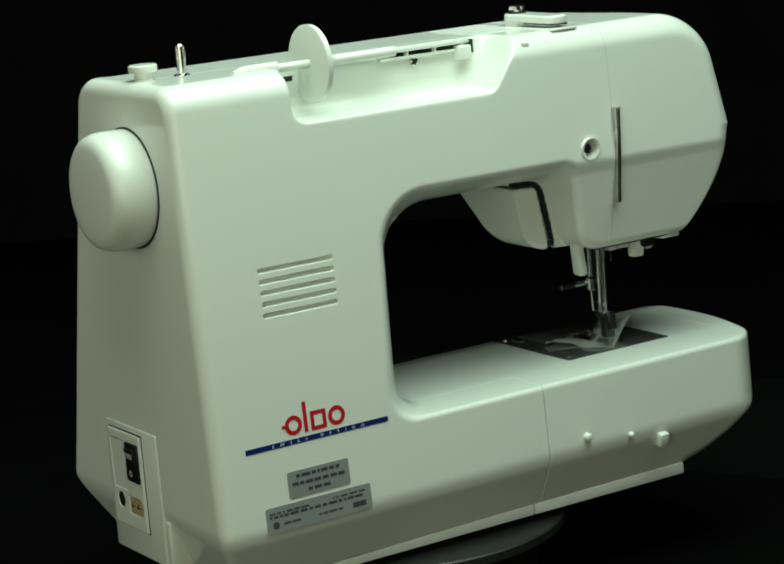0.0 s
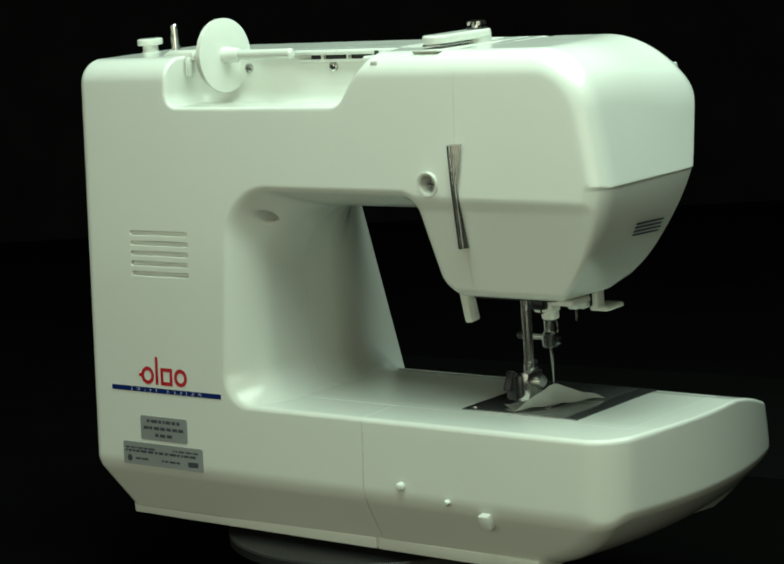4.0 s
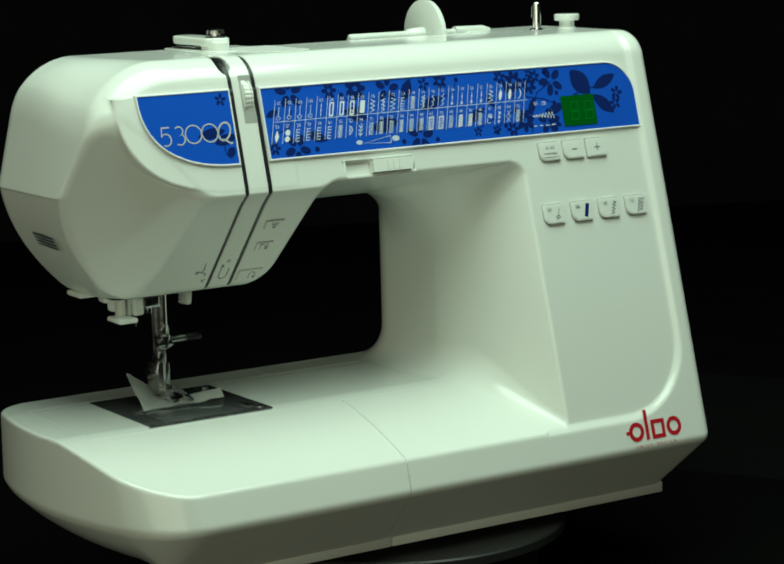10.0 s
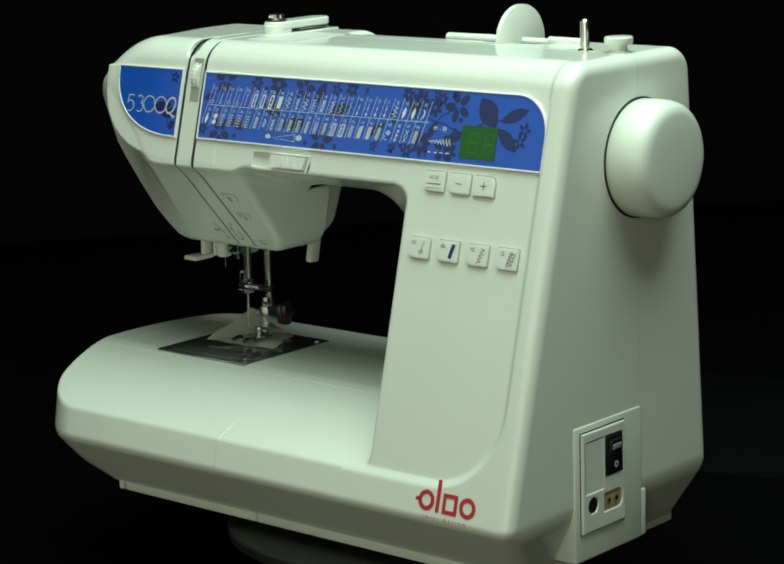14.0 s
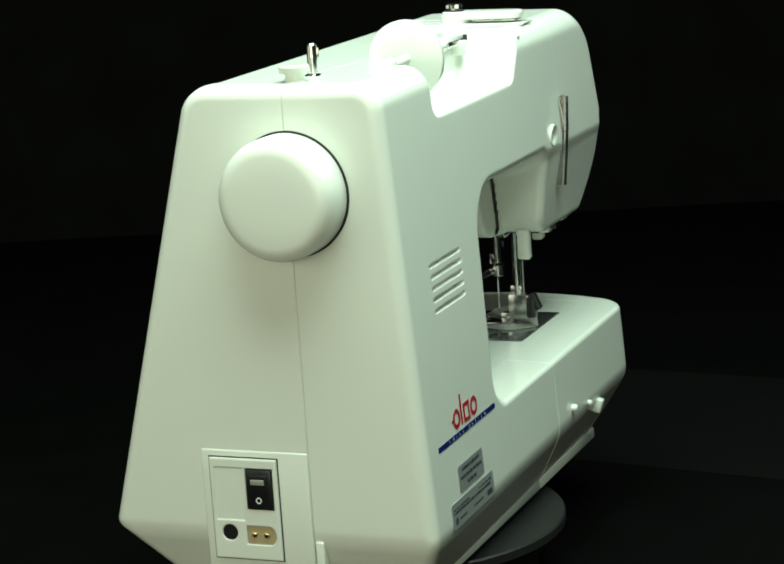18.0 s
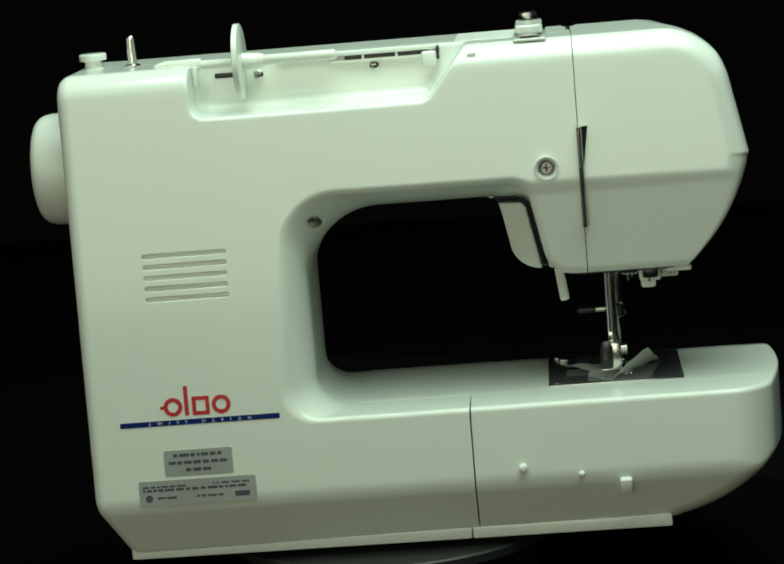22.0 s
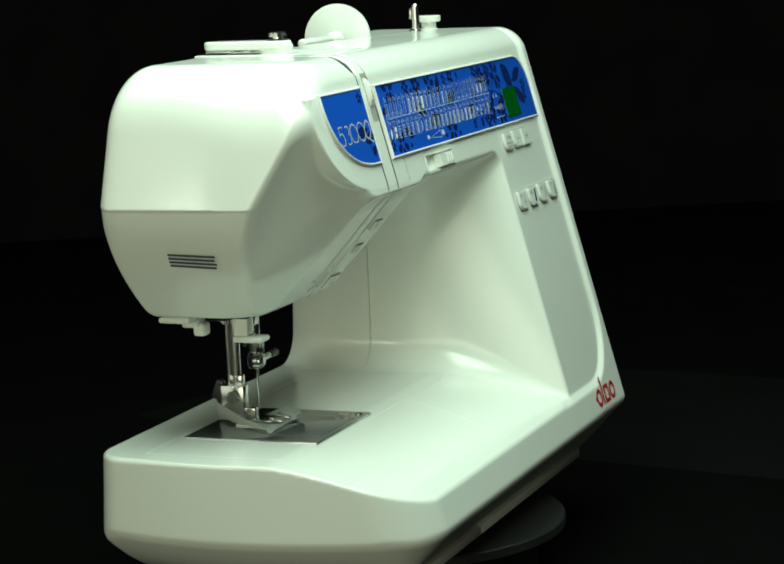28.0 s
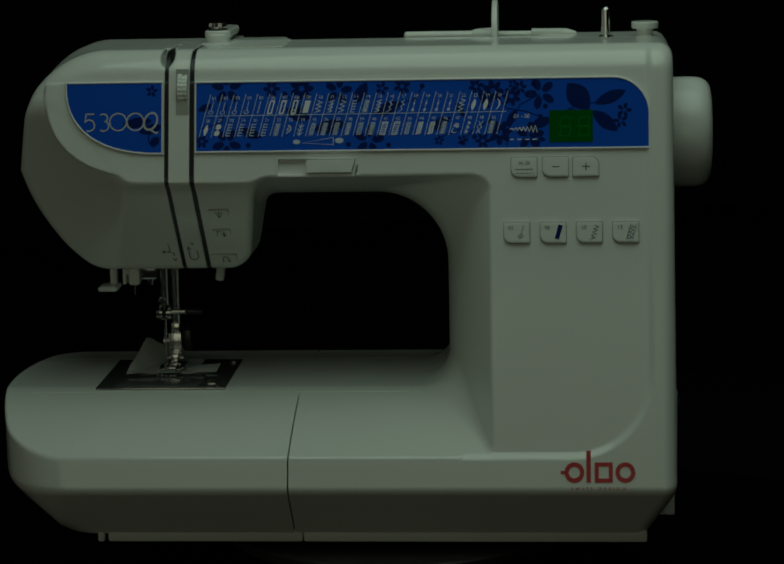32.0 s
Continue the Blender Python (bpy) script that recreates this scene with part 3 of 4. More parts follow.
    if kind == "swirl":
        return ring2(0.1, 0.5, 0.7, 0.4, -60, 200) + ring2(-0.1, -0.9, 0.8, 0.25, 120, 330) + [disc2(0.1, 0.4, 0.4)]
    return [disc2(0, -1.5 + rnd.random() * 0.2, 0.5, 1, 10)] + stroke([(0, -2), (0, 2)], 0.2) + [disc2(0, 0.6, 0.35, 1, 8)]


for k in range(50):
    row, col = k // 25, k % 25
    vc = 260.6 if row == 0 else 247.6
    uc = -104.4 + 7.11 * col + (vc - 266) * SLANT
    bold = KINDS[k] in ("hole", "keyhole", "block", "leafs", "moon", "gem", "hearts", "ladder", "hatch")
    polys = [[(uc + 1.85 * x + 1.78 * y * SLANT, vc - 0.25 + 1.78 * y) for x, y in p] for p in symbol(KINDS[k], k)]
    part("stitch_symbol", flat(polys, on_front, 1.15), PRINT if bold else PALE_PRINT, panel, smooth=False)
    vn = vc + 4.4
    words("%02d" % (k + 1), -104.6 + 7.11 * col + (vn - 265) * SLANT, vn, 1.9, on_front, 1.15, PALE_PRINT, "stitch_number", panel)
for col in range(26):
    u0 = -107.6 + 7.11 * col
    part("divider", flat(stroke([(u0 + (243.2 - 265) * SLANT, 243.2), (u0 + (268.2 - 265) * SLANT, 268.2)], 0.34), on_front, 1.12), PALE_PRINT, panel, smooth=False)
part("divider", flat(stroke([(-109, 255.6), (70, 256.2)], 0.34), on_front, 1.12), PALE_PRINT, panel, smooth=False)
part("speed_mark", flat(stroke([(-52, 239.3), (-33, 242.4), (-33, 238.2), (-52, 239.3)], 0.35) + [disc2(-55, 240, 1.3, 1.7)] + [disc2(-29.5, 240.6, 1.6, 1.6)], on_front, 1.15), PALE_PRINT, panel, smooth=False)
part("stitch_symbol", flat(stroke([(72 + 1.15 * i, 246 + (0.35 + 0.12 * i) * (1 if i % 2 else -1)) for i in range(15)], 0.45), on_front, 1.15), PRINT, panel, smooth=False)
part("stitch_symbol", flat([p for i in range(4) for p in stroke([(72 + 4.4 * i, 240), (74.2 + 4.6 * i, 240)], 0.5)], on_front, 1.15), PRINT, panel, smooth=False)
words("01 - 50", 79, 252.3, 2.3, on_front, 1.15, PRINT, "stitch_number", panel)
display = part("display", plate(rounded2(95.2, 120.9, 238.2, 256.6, (0.8,) * 4), on_front, 0.2, 1.25), LCD, panel, "dark green display window", smooth=False)
for du in (101.2, 112.4):
    for dv in (241.8, 247.4):
        part("digit_segment", flat(stroke([(du, dv), (du + 1.2, dv + 5), (du + 6.8, dv + 5), (du + 5.8, dv), (du, dv)], 0.7), on_front, 1.32), LCD_LIT, display, smooth=False)

# ---- keys, slider, tension dial ----
def key(u0, u1, v0, v1, corner, name):
    r = {"ll": (4.5, 0.8, 0.8, 0.8), "ur": (0.8, 0.8, 4.5, 0.8)}[corner]
    k = part(name, plate(rounded2(u0, u1, v0, v1, r), on_front, -1, 1.4), WHITE, machine)
    part("key_top", plate(rounded2(u0 + 0.7, u1 - 0.7, v0 + 0.7, v1 - 0.7, tuple(max(q - 0.6, 0.3) for q in r)), on_front, 1.3, 1.75), WHITE, k)
    # the grey plate round each key is painted shade, not an open gap
    part("key_gap_shade", plate(rounded2(u0 - 0.5, u1 + 0.5, v0 - 0.5, v1 + 0.5, r), on_front, -1, 0.08), SHADE, k)
    return k


keys = [key(u, u + 15, 218.4, 229.6, c, "push_button") for u, c in ((72.7, "ll"), (91.2, "ll"), (109, "ur"))]
words("01-50", 80.4, 225.2, 2.0, on_front, 1.9, INK, "key_print", keys[0])
part("key_print", flat(stroke([(75 + 0.95 * i, 222.6 + (0.5 if i % 2 else -0.5) * (0.3 + i / 12)) for i in range(12)], 0.4) + stroke([(75, 220.4), (86, 220.4)], 0.3), on_front, 1.9), INK, keys[0], smooth=False)
part("key_print", flat(stroke([(96.7, 224), (101, 224)], 0.5), on_front, 1.9), INK, keys[1], smooth=False)
part("key_print", flat(stroke([(114.3, 224), (118.9, 224)], 0.5) + stroke([(116.6, 221.7), (116.6, 226.3)], 0.5), on_front, 1.9), INK, keys[2], smooth=False)
for n, u in (("01", 68.2), ("06", 89.6), ("10", 110.9), ("12", 132.1)):
    k = key(u, u + 15, 180.5, 192.2, "ll", "push_button")
    words(n, u + 4.2, 188, 2.3, on_front, 1.9, INK, "key_print", k)
    c = u + 10.3
    art = {"01": stroke([(c + 1.2, 190.4), (c - 1.2, 182.4)], 0.3) + ring2(c - 0.6, 184.4, 0.8, 0.3, sx=2.0),
           "06": stroke([(c + 1.7, 190.6), (c - 0.7, 182.6)], 2.6),
           "10": stroke([(c - 1.4 + 0.35 * i + (1.6 if i % 2 else -1.0), 182.3 + 1.0 * i) for i in range(9)], 0.4),
           "12": stroke([(c - 0.8 + 0.25 * i + (1.6 if i % 2 else -1.4), 182.3 + 1.0 * i) for i in range(9)], 0.4) + stroke([(c - 2.4, 182.3), (c + 0.2, 190.4)], 0.35) + stroke([(c + 1.0, 182.3), (c + 3.6, 190.4)], 0.35)}[n]
    part("key_print", flat(art, on_front, 1.9), NAVY if n == "06" else INK, k, smooth=False)
def slot_outline(o=0.0):
    return [(-66.3 - o, 230.0 + o), (-66.3 - o, 222.6 - 0.6 * o), (-65.1 - 0.6 * o, 221.4 - o), (-22.2 + o, 221.4 - o), (-19.6 + 1.1 * o, 230.0 + o)]


def lip(outline, where):
    bm = bmesh.new()
    rings = [[bm.verts.new(Vector(where(u, v, d)) * MM) for u, v in outline(o)] for o, d in ((1.5, -0.3), (1.4, 0.05), (0.4, 0.25), (0.0, 0.0), (0.0, -3.2))]
    n = len(rings[0])
    for a, b in zip(rings, rings[1:]):
        for k in range(n):
            bm.faces.new((a[k], a[(k + 1) % n], b[(k + 1) % n], b[k]))
    bmesh.ops.recalc_face_normals(bm, faces=bm.faces)
    return bm


slot = part("slider_slot", lip(slot_outline, on_front), WHITE, machine, "sunk slot of the speed slider")
part("slot_floor", plate(slot_outline(0.3), on_front, -3.6, -2.6), GREY_WHITE, slot, smooth=False)
knob = part("speed_slider", plate([(-49, 229.4), (-49, 222.0), (-22.3, 222.0), (-20.0, 229.4)], on_front, -2.4, 3.0), WHITE, machine, "white ribbed speed slider")
for i in range(3):
    part("rib", plate(rounded2(-39.5 + 4 * i, -38.3 + 4 * i, 223, 228.4, (0.4,) * 4), on_front, 2.9, 3.6), WHITE, knob)
# a grey plate gives the dial pocket its shade as colour; nothing is sunk
part("dial_pocket_shade", plate(rounded2(-127.9, -120.2, 256.6, 283.4, (0.5,) * 4), on_front, -0.5, 0.25), SHADE, machine, smooth=False)
bm = lathe([(-127.2, 11.8), (-126.7, 12.6), (-124.2, 12.6), (-124, 11.9), (-122.6, 11.9), (-122.4, 12.4), (-121.2, 12.2)], "x", 90)
for v_ in bm.verts:
    a = math.atan2(v_.co.y, v_.co.z)
    f = 1 + 0.02 * math.cos(a * 30)
    v_.co.y *= f
    v_.co.z *= f
part("tension_dial", moved(bm, 0, front_y(270) + 9.6, 270), WHITE, machine, "ribbed white thread tension dial")
for u, v, s_ in ((-105.5, 195.5, 1.0), (-106, 181.5, 0.9), (-107.5, 162.5, 1.3)):
    k = part("push_button", plate(rounded2(u - 6 * s_, u + 6 * s_, v - 2.7 * s_, v + 2.4 * s_, (0.5, 2.6, 0.5, 0.5)), on_chin, -1, 1.0), WHITE, machine)
    # same grey plate: shade painted round the button
    part("key_gap_shade", plate(rounded2(u - 6 * s_ - 0.25, u + 6 * s_ + 0.25, v - 2.7 * s_ - 0.25, v + 2.4 * s_ + 0.2, (0.6, 2.9, 0.6, 0.6)), on_chin, -1, 0.1), SHADE, k)
    icon = {195.5: [[(u - 1.8, v + 1.6), (u - 1.8, v + 0.2), (u + 1.8, v + 0.2), (u + 1.8, v + 1.6)], [(u, v + 2.0), (u, v - 2.0)], [(u - 1.3, v - 0.8), (u, v - 2.2), (u + 1.3, v - 0.8)]],
            181.5: [[(u - 2.8, v - 1.6), (u - 2.8, v + 1.4), (u - 0.2, v + 1.4)], [(u + 1.4, v + 1.8), (u + 1.4, v - 1.8)], [(u, v), (u + 2.8, v)], [(u + 0.2, v - 1.0), (u + 1.4, v - 2.0), (u + 2.6, v - 1.0)]],
            162.5: [[(u - 0.6, v - 2.4), (u - 0.6, v + 0.8), (u + 0.4, v + 1.8), (u + 2.0, v + 1.8), (u + 3.0, v + 0.8), (u + 3.0, v - 1.6)], [(u + 1.6, v - 0.6), (u + 3.0, v - 2.0), (u + 4.4, v - 0.6)]]}[v]
    part("key_print", flat([p for line in icon for p in stroke(line, 0.5)], on_chin, 1.1), INK, k, smooth=False)
part("thread_mark", flat(stroke([(-141.2, 173.5), (-140.4, 168.6), (-142.4, 167.4), (-138.6, 166.6), (-138.6, 164.6)], 0.6) + stroke([(-145.4, 167.4), (-142, 167.4)], 0.6) + stroke([(-139.8, 162.6), (-138.6, 160.8), (-137.4, 162.6)], 0.6) + stroke([(-144, 168.6), (-145.6, 167.4), (-144, 166.2)], 0.5), on_chin, 0.15), INK, machine, smooth=False)
part("thread_mark", flat(stroke([(-128.6, 171), (-128.9, 165)] + [(-126.2 + 2.7 * math.cos(radians(a)), 164.2 - 2.6 * math.sin(radians(a))) for a in range(170, -1, -17)] + [(-123.6, 168.4)], 0.65) + stroke([(-129.9, 169.2), (-128.6, 171.2), (-127.4, 169.2)], 0.5) + ring2(-126.0, 173.4, 0.8, 0.5), on_chin, 0.15), INK, machine, smooth=False)


# ---- printed marks: the maker's sign becomes plain red shapes ----
def maker_sign(u, v, s_, where, sgn, parent, mat, d):
    m = lambda polys: [[(u + sgn * x * s_, v + y * s_) for x, y in p] for p in polys]
    shapes = (ring2(2.2, 2.0, 1.6, 0.9), stroke([(-0.6, 2.0), (0.5, 2.0)], 0.7), [[(4.7, 0), (5.6, 0), (5.6, 6.4), (4.7, 6.4)]],
              stroke([(6.8, 0.4), (6.8, 3.6), (9.7, 3.6), (9.7, 0.4), (6.8, 0.4)], 0.85), ring2(12.7, 2.0, 1.6, 0.9))
    for polys in shapes:
        part("maker_sign", flat(m(polys), where, d), mat, parent, smooth=False)


maker_sign(102.3, 44.6, 2.82, on_front, 1, machine, RED, 2.98)
words("SWISS DESIGN", 122.5, 40.4, 1.7, on_front, 2.98, RED, "motto", machine, spacing=1.9, stretch=1.15)
maker_sign(121.5, 90.6, 2.75, on_rear, -1, machine, RED, 0.12)
stripe = part("stripe", plate([(148, 85.3), (52.5, 85.3), (52.5, 88.4), (148, 88.4)], on_rear, -0.3, 0.12), NAVY, machine, "dark blue printed stripe with white letters", smooth=False)
words("SWISS DESIGN", 100, 85.9, 1.9, on_rear, 0.2, PRINT, "motto", stripe, flip=True, spacing=3.6, stretch=1.1)


def rating_label(u0, u1, v0, v1, rows, seed):
    lab = part("rating_label", plate(rounded2(u0, u1, v0, v1, (1.5,) * 4), on_rear, -0.3, 0.2), SILVER, machine, "silver rating label with small dark print", smooth=False)
    rnd = random.Random(seed)
    for v, h_, a, b in rows:
        u = a
        while u < b - 1:
            w = min(rnd.uniform(1.6, 6.0), b - u)
            part("print_bar", flat([[(u, v), (u + w, v), (u + w, v + h_), (u, v + h_)]], on_rear, 0.3), INK, lab, smooth=False)
            u += w + rnd.uniform(0.7, 1.3)
    return lab


rating_label(82.7, 123.7, 54.8, 70.2, ((66, 2.0, 89, 118), (61.6, 2.0, 86, 121), (57.2, 2.0, 96, 111)), 3)
lab = rating_label(70, 140.3, 38, 52.6, ((48.7, 1.1, 74, 96), (48.2, 1.2, 112, 138), (46.0, 1.6, 76, 138), (41.4, 1.3, 90, 106), (41.4, 1.3, 118, 131)), 5)
part("print_bar", flat([disc2(134.5, 42, 2.2)], on_rear, 0.3), INK, lab, smooth=False)
part("print_bar", flat([rounded2(74, 83, 40.4, 43.6, (0.8,) * 4)], on_rear, 0.3), INK, lab, smooth=False)
for i in range(4):
    part("caution_print", flat([[(10.5 + 0.8 * (i % 2), 196.4 - 2.0 * i - 0.1 * i), (38.5, 196.9 - 2.0 * i + 0.4), (38.5, 195.7 - 2.0 * i + 0.4), (10.5 + 0.8 * (i % 2), 195.2 - 2.0 * i - 0.1 * i)]], on_face, 0.12), INK, machine, smooth=False)

# ---- right end: mains panel ----
part("socket_housing", box(140, 169.5, -44.3, 21.6, 8, 88, 0.9, 3), WHITE, machine)


part("corner_rib", box(140, 168.7, 22.4, 27.4, 8, 36.5, 1.0, 3), WHITE, machine)


def mains_field(x, y, z):
    s = both(np.maximum(np.abs(y + 18.1) - 20.9, np.abs(z - 54.2) - 29.7), np.maximum(x - 171.3, 165.4 - x), 0.9)
    s = cut(s, np.maximum(np.maximum(np.abs(y + 8.5) - 8.3, np.abs(z - 66.3) - 12.0), 168 - x), 0.3)
    s = cut(s, np.maximum(np.hypot(y + 28.9, z - 40) - 4.7, 165 - x), 0.5)
    sock = np.maximum(np.maximum(np.abs(y + 9.3) - 9, np.abs(z - 39) - 5.4), np.hypot(np.maximum(y + 5.5, 0), np.maximum(np.abs(z - 39) - 0.6, 0)) - 5.2)
    s = cut(s, np.maximum(sock, 165 - x), 0.4)
    s = cut(s, np.maximum(both(np.abs(y + 27.5) - 9, np.abs(z - 63) - 15.5, 1.0), 170.9 - x), 0.3)
    return s


mains = finish("mains_panel", mesh_of("mains_panel", mains_field, (165, -41, 22), (174, 5, 86), 0.7), WHITE, machine, "white mains panel with switch and sockets")
# the black slab's edge stands for the shaded gap round the panel
part("panel_gap_shade", box(166, 169.75, -39.7, 3.5, 23.8, 84.6, 0.1), BLACK, machine)
sw = part("rocker_switch", joined(box(167, 172.0, -16.4, -0.6, 54.6, 78.0, 0.6), moved(box(-3, 2.2, -5.6, 5.6, -9.2, 9.2, 0.6), 170.6, -8.5, 66.3, 0, 7, 0)), BLACK, machine, "black rocker switch")
part("switch_window", moved(box(-0.3, 0.3, -4.2, 4.2, -1.6, 1.6, 0.2), 173.5, -8.5, 71.2, 0, 7, 0), SHADE, sw)
part("switch_mark", flat(ring2(-8.5, 60.4, 1.5, 0.7), on_right, 4.45), PRINT, sw, smooth=False)
words("ON", -22.4, 72.5, 3.0, on_right, 2.5, WHITE, "switch_word", mains)
words("OFF", -23, 56.5, 3.0, on_right, 2.5, WHITE, "switch_word", mains)
part("jack_bottom", box(164, 170.6, -33.4, -24.4, 35.5, 44.5), BLACK, mains)
part("socket_bottom", box(164, 170.4, -18.1, -0.6, 33.8, 44.2), IVORY, mains)
for y_ in (-13.6, -6.2):
    part("socket_pin", moved(lathe([(169, 1.6), (171.4, 1.6), (171.8, 0.9)], "x", 12), 0, y_, 39.6), BRASS, mains)

# ---- rear fittings ----
HINGE_LINE = ((243.0, 83.3), (221.0, 82.6), (214.0, 82.0), (184.0, 79.3))


def hinge_y(z):
    """The pin's line, proud of the cover at both ends and near it at the crease."""
    for (z1, y1), (z0, y0) in zip(HINGE_LINE, HINGE_LINE[1:]):
        if z >= z0:
            return y0 + (y1 - y0) * (z - z0) / (z1 - z0)
    return y0


def cover_y(z):
    return 96.45 - 0.07 * z if z > 218 else 81.2 - 0.178 * (218 - z)


bm = bmesh.new()
rings = []
for z, xe in ((243.0, -140.2), (222.0, -137.2), (219.0, -136.8), (212.0, -136.8), (184.0, -137.6)):
    ys, yk = cover_y(z) - 0.4, hinge_y(z)
    rings.append([bm.verts.new(Vector((x_, y_, z)) * MM) for x_, y_ in ((-133.6, ys), (-134.4, yk - 0.2), (-136.0, yk - 0.2), (xe, ys + 0.9), (xe, ys))])
for r0, r1 in zip(rings, rings[1:]):
    for k in range(5):
        bm.faces.new((r0[k], r0[(k + 1) % 5], r1[(k + 1) % 5], r1[k]))
bm.faces.new(rings[0])
bm.faces.new(rings[-1][::-1])
bmesh.ops.recalc_face_normals(bm, faces=bm.faces)
hinge = part("hinge", bm, STEEL, machine, "bright steel hinge, flared at both ends", smooth=False)
for i in range(5):
    z1, z0 = 242.8 - 11.8 * i, 231.4 - 11.8 * i
    part("hinge_knuckle", tube([(-135.0, hinge_y(z1), z1), (-135.0, hinge_y((z0 + z1) / 2), (z0 + z1) / 2), (-135.0, hinge_y(z0), z0)], 1.6, 14), CHROME, hinge)
# a black core shows as shade between the knuckles
part("hinge_gap_shade", tube([(-135.0, hinge_y(z) - 0.1, z) for z in (242.0, 221.0, 214.0, 185.0)], 1.15, 10), BLACK, hinge)
screw = part("cover_screw", moved(lathe([(74.2, 4.0), (76.4, 4.0), (77.2, 3.0)], "y", 24), -115, 0, 220), STEEL, machine)
# black crosses on the screw heads stand for the shade in their slots
part("screw_slot_shade", moved(joined(box(-2.4, 2.4, 77.0, 77.4, -0.4, 0.4), box(-0.4, 0.4, 77.0, 77.4, -2.4, 2.4)), -115, 0, 220), BLACK, screw, smooth=False)
part("screw_well", moved(lathe([(-9, 7.0), (0.1, 7.0), (0.15, 6.2), (-0.5, 5.2), (-7, 5.0), (-7.2, 1)], "y", 40), -115, 96.45 - 0.07 * 220, 220, -4, 0, 0), WHITE, machine)
throat_screw = part("throat_screw", moved(lathe([(36.5, 2.8), (39, 2.8), (39.8, 2.0)], "y", 20), 24.5, 0, 197), STEEL, machine)
part("screw_slot_shade", moved(joined(box(-2, 2, 39.7, 40, -0.35, 0.35), box(-0.35, 0.35, 39.7, 40, -2, 2)), 24.5, 0, 197), BLACK, throat_screw, smooth=False)
for x_, z_ in ((52.0, 284), (-17.4, 284)):
    s_ = part("recess_screw", moved(lathe([(38.8, 3.0), (41.6, 3.0), (42.2, 2.2)], "y", 20), x_, 0, z_), STEEL, machine)
    part("screw_slot_shade", moved(joined(box(-1.8, 1.8, 42.1, 42.4, -0.3, 0.3), box(-0.3, 0.3, 42.1, 42.4, -1.8, 1.8)), x_, 0, z_), BLACK, s_, smooth=False)
part("recess_rail", box(-57, 40, 39, 44.5, 291.2, 293.6, 0.5), WHITE, machine)
part("recess_rail", box(-57, 8, 39, 43.5, 286.8, 288.6, 0.4), WHITE, machine)
for x_ in (-52, -32, -12):
    part("rail_rib", box(x_, x_ + 1.4, 39.2, 43.6, 288, 291.5), WHITE, machine)
# solid black bars stand for shade in the rail's slit and the slot below
part("rail_slit_shade", box(-50, 0, 39.0, 40.6, 288.6, 291.2), BLACK, machine)
part("recess_slot_shade", box(67, 78.5, 39.0, 40.4, 283.6, 286.6, 0.2), BLACK, machine)
part("rail_end", box(-56.6, -55.2, 39.2, 47, 285.4, 293.4, 0.3), DARK, machine)
part("rail_stop", box(-55, -46, 39.2, 48, 281.6, 290.4, 1.6, 3), WHITE, machine, "white rounded stop at the end of the spool rail")
part("cover_latch", box(-79, -74, 70.6, 73.4, 287.0, 289.6, 0.3), GREY_WHITE, machine)
part("tenon", moved(lathe([(0, 2.6), (2.2, 2.6), (3.4, 1.9), (3.8, 0.7)], "y", 18), -88.7, 92.6, 45.5), WHITE, machine)
part("tenon", moved(lathe([(0, 1.9), (1.6, 1.9), (2.6, 1.2), (2.8, 0.5)], "y", 18), -122.7, 92.6, 39.6), WHITE, machine)
part("tenon", moved(box(-3.6, 3.6, -3, 5.4, -4.6, 4.6, 1.1), -148.3, 89, 31.4, -14, 0, 0), WHITE, machine)

# ---- top fittings ----
part("bobbin_stopper", moved(lathe([(292, 6.6), (294.4, 6.2), (294.8, 5.2), (298.6, 5.0), (299, 7.9), (299.8, 8.3), (302.6, 8.3), (303.2, 7.6), (303.3, 1)], "z", 32), 154, 24, 0), WHITE, machine, "white bobbin winder stopper")
spindle = part("bobbin_spindle", moved(lathe([(292, 5.0), (294.6, 4.6), (295.2, 2.9), (311, 2.8), (312, 2.0)], "z", 24), 130, 24.6, 0), CHROME, machine, "chrome bobbin winder spindle")
part("spindle_spring", moved(box(-0.6, 0.6, 2.3, 3.9, 302, 309.5, 0.3), 130, 24.6, 0, 0, 0, 20), STEEL, spindle)
pin = part("spool_pin", moved(lathe([(3.4, 2.0), (4.4, 3.1), (48, 3.1), (48.6, 2.7), (92, 2.5)], "x", 24), 0, 53.4, 293.6), WHITE, machine, "white horizontal spool pin")
part("pin_mount", moved(joined(box(84, 104, -4, 4, -3.5, 2.2, 1.0), lathe([(84, 3.4), (106, 3.2), (112, 1.2)], "x", 20)), 0, 52.6, 294.2), WHITE, pin)
part("pin_hook", moved(box(86, 89, 3, 7, -12, 0, 0.8), 0, 52.6, 293), WHITE, pin)
cap = part("spool_cap", moved(lathe([(59.2, 21.8), (59.6, 22.7), (62.6, 22.7), (63.0, 21.8)], "x", 72), 0, 52.8, 293.4), WHITE, machine, "round white spool cap")
part("cap_boss", moved(lathe([(46.5, 3.6), (49, 4.4), (60, 5.2)], "x", 24), 0, 53.2, 293.5), WHITE, cap)


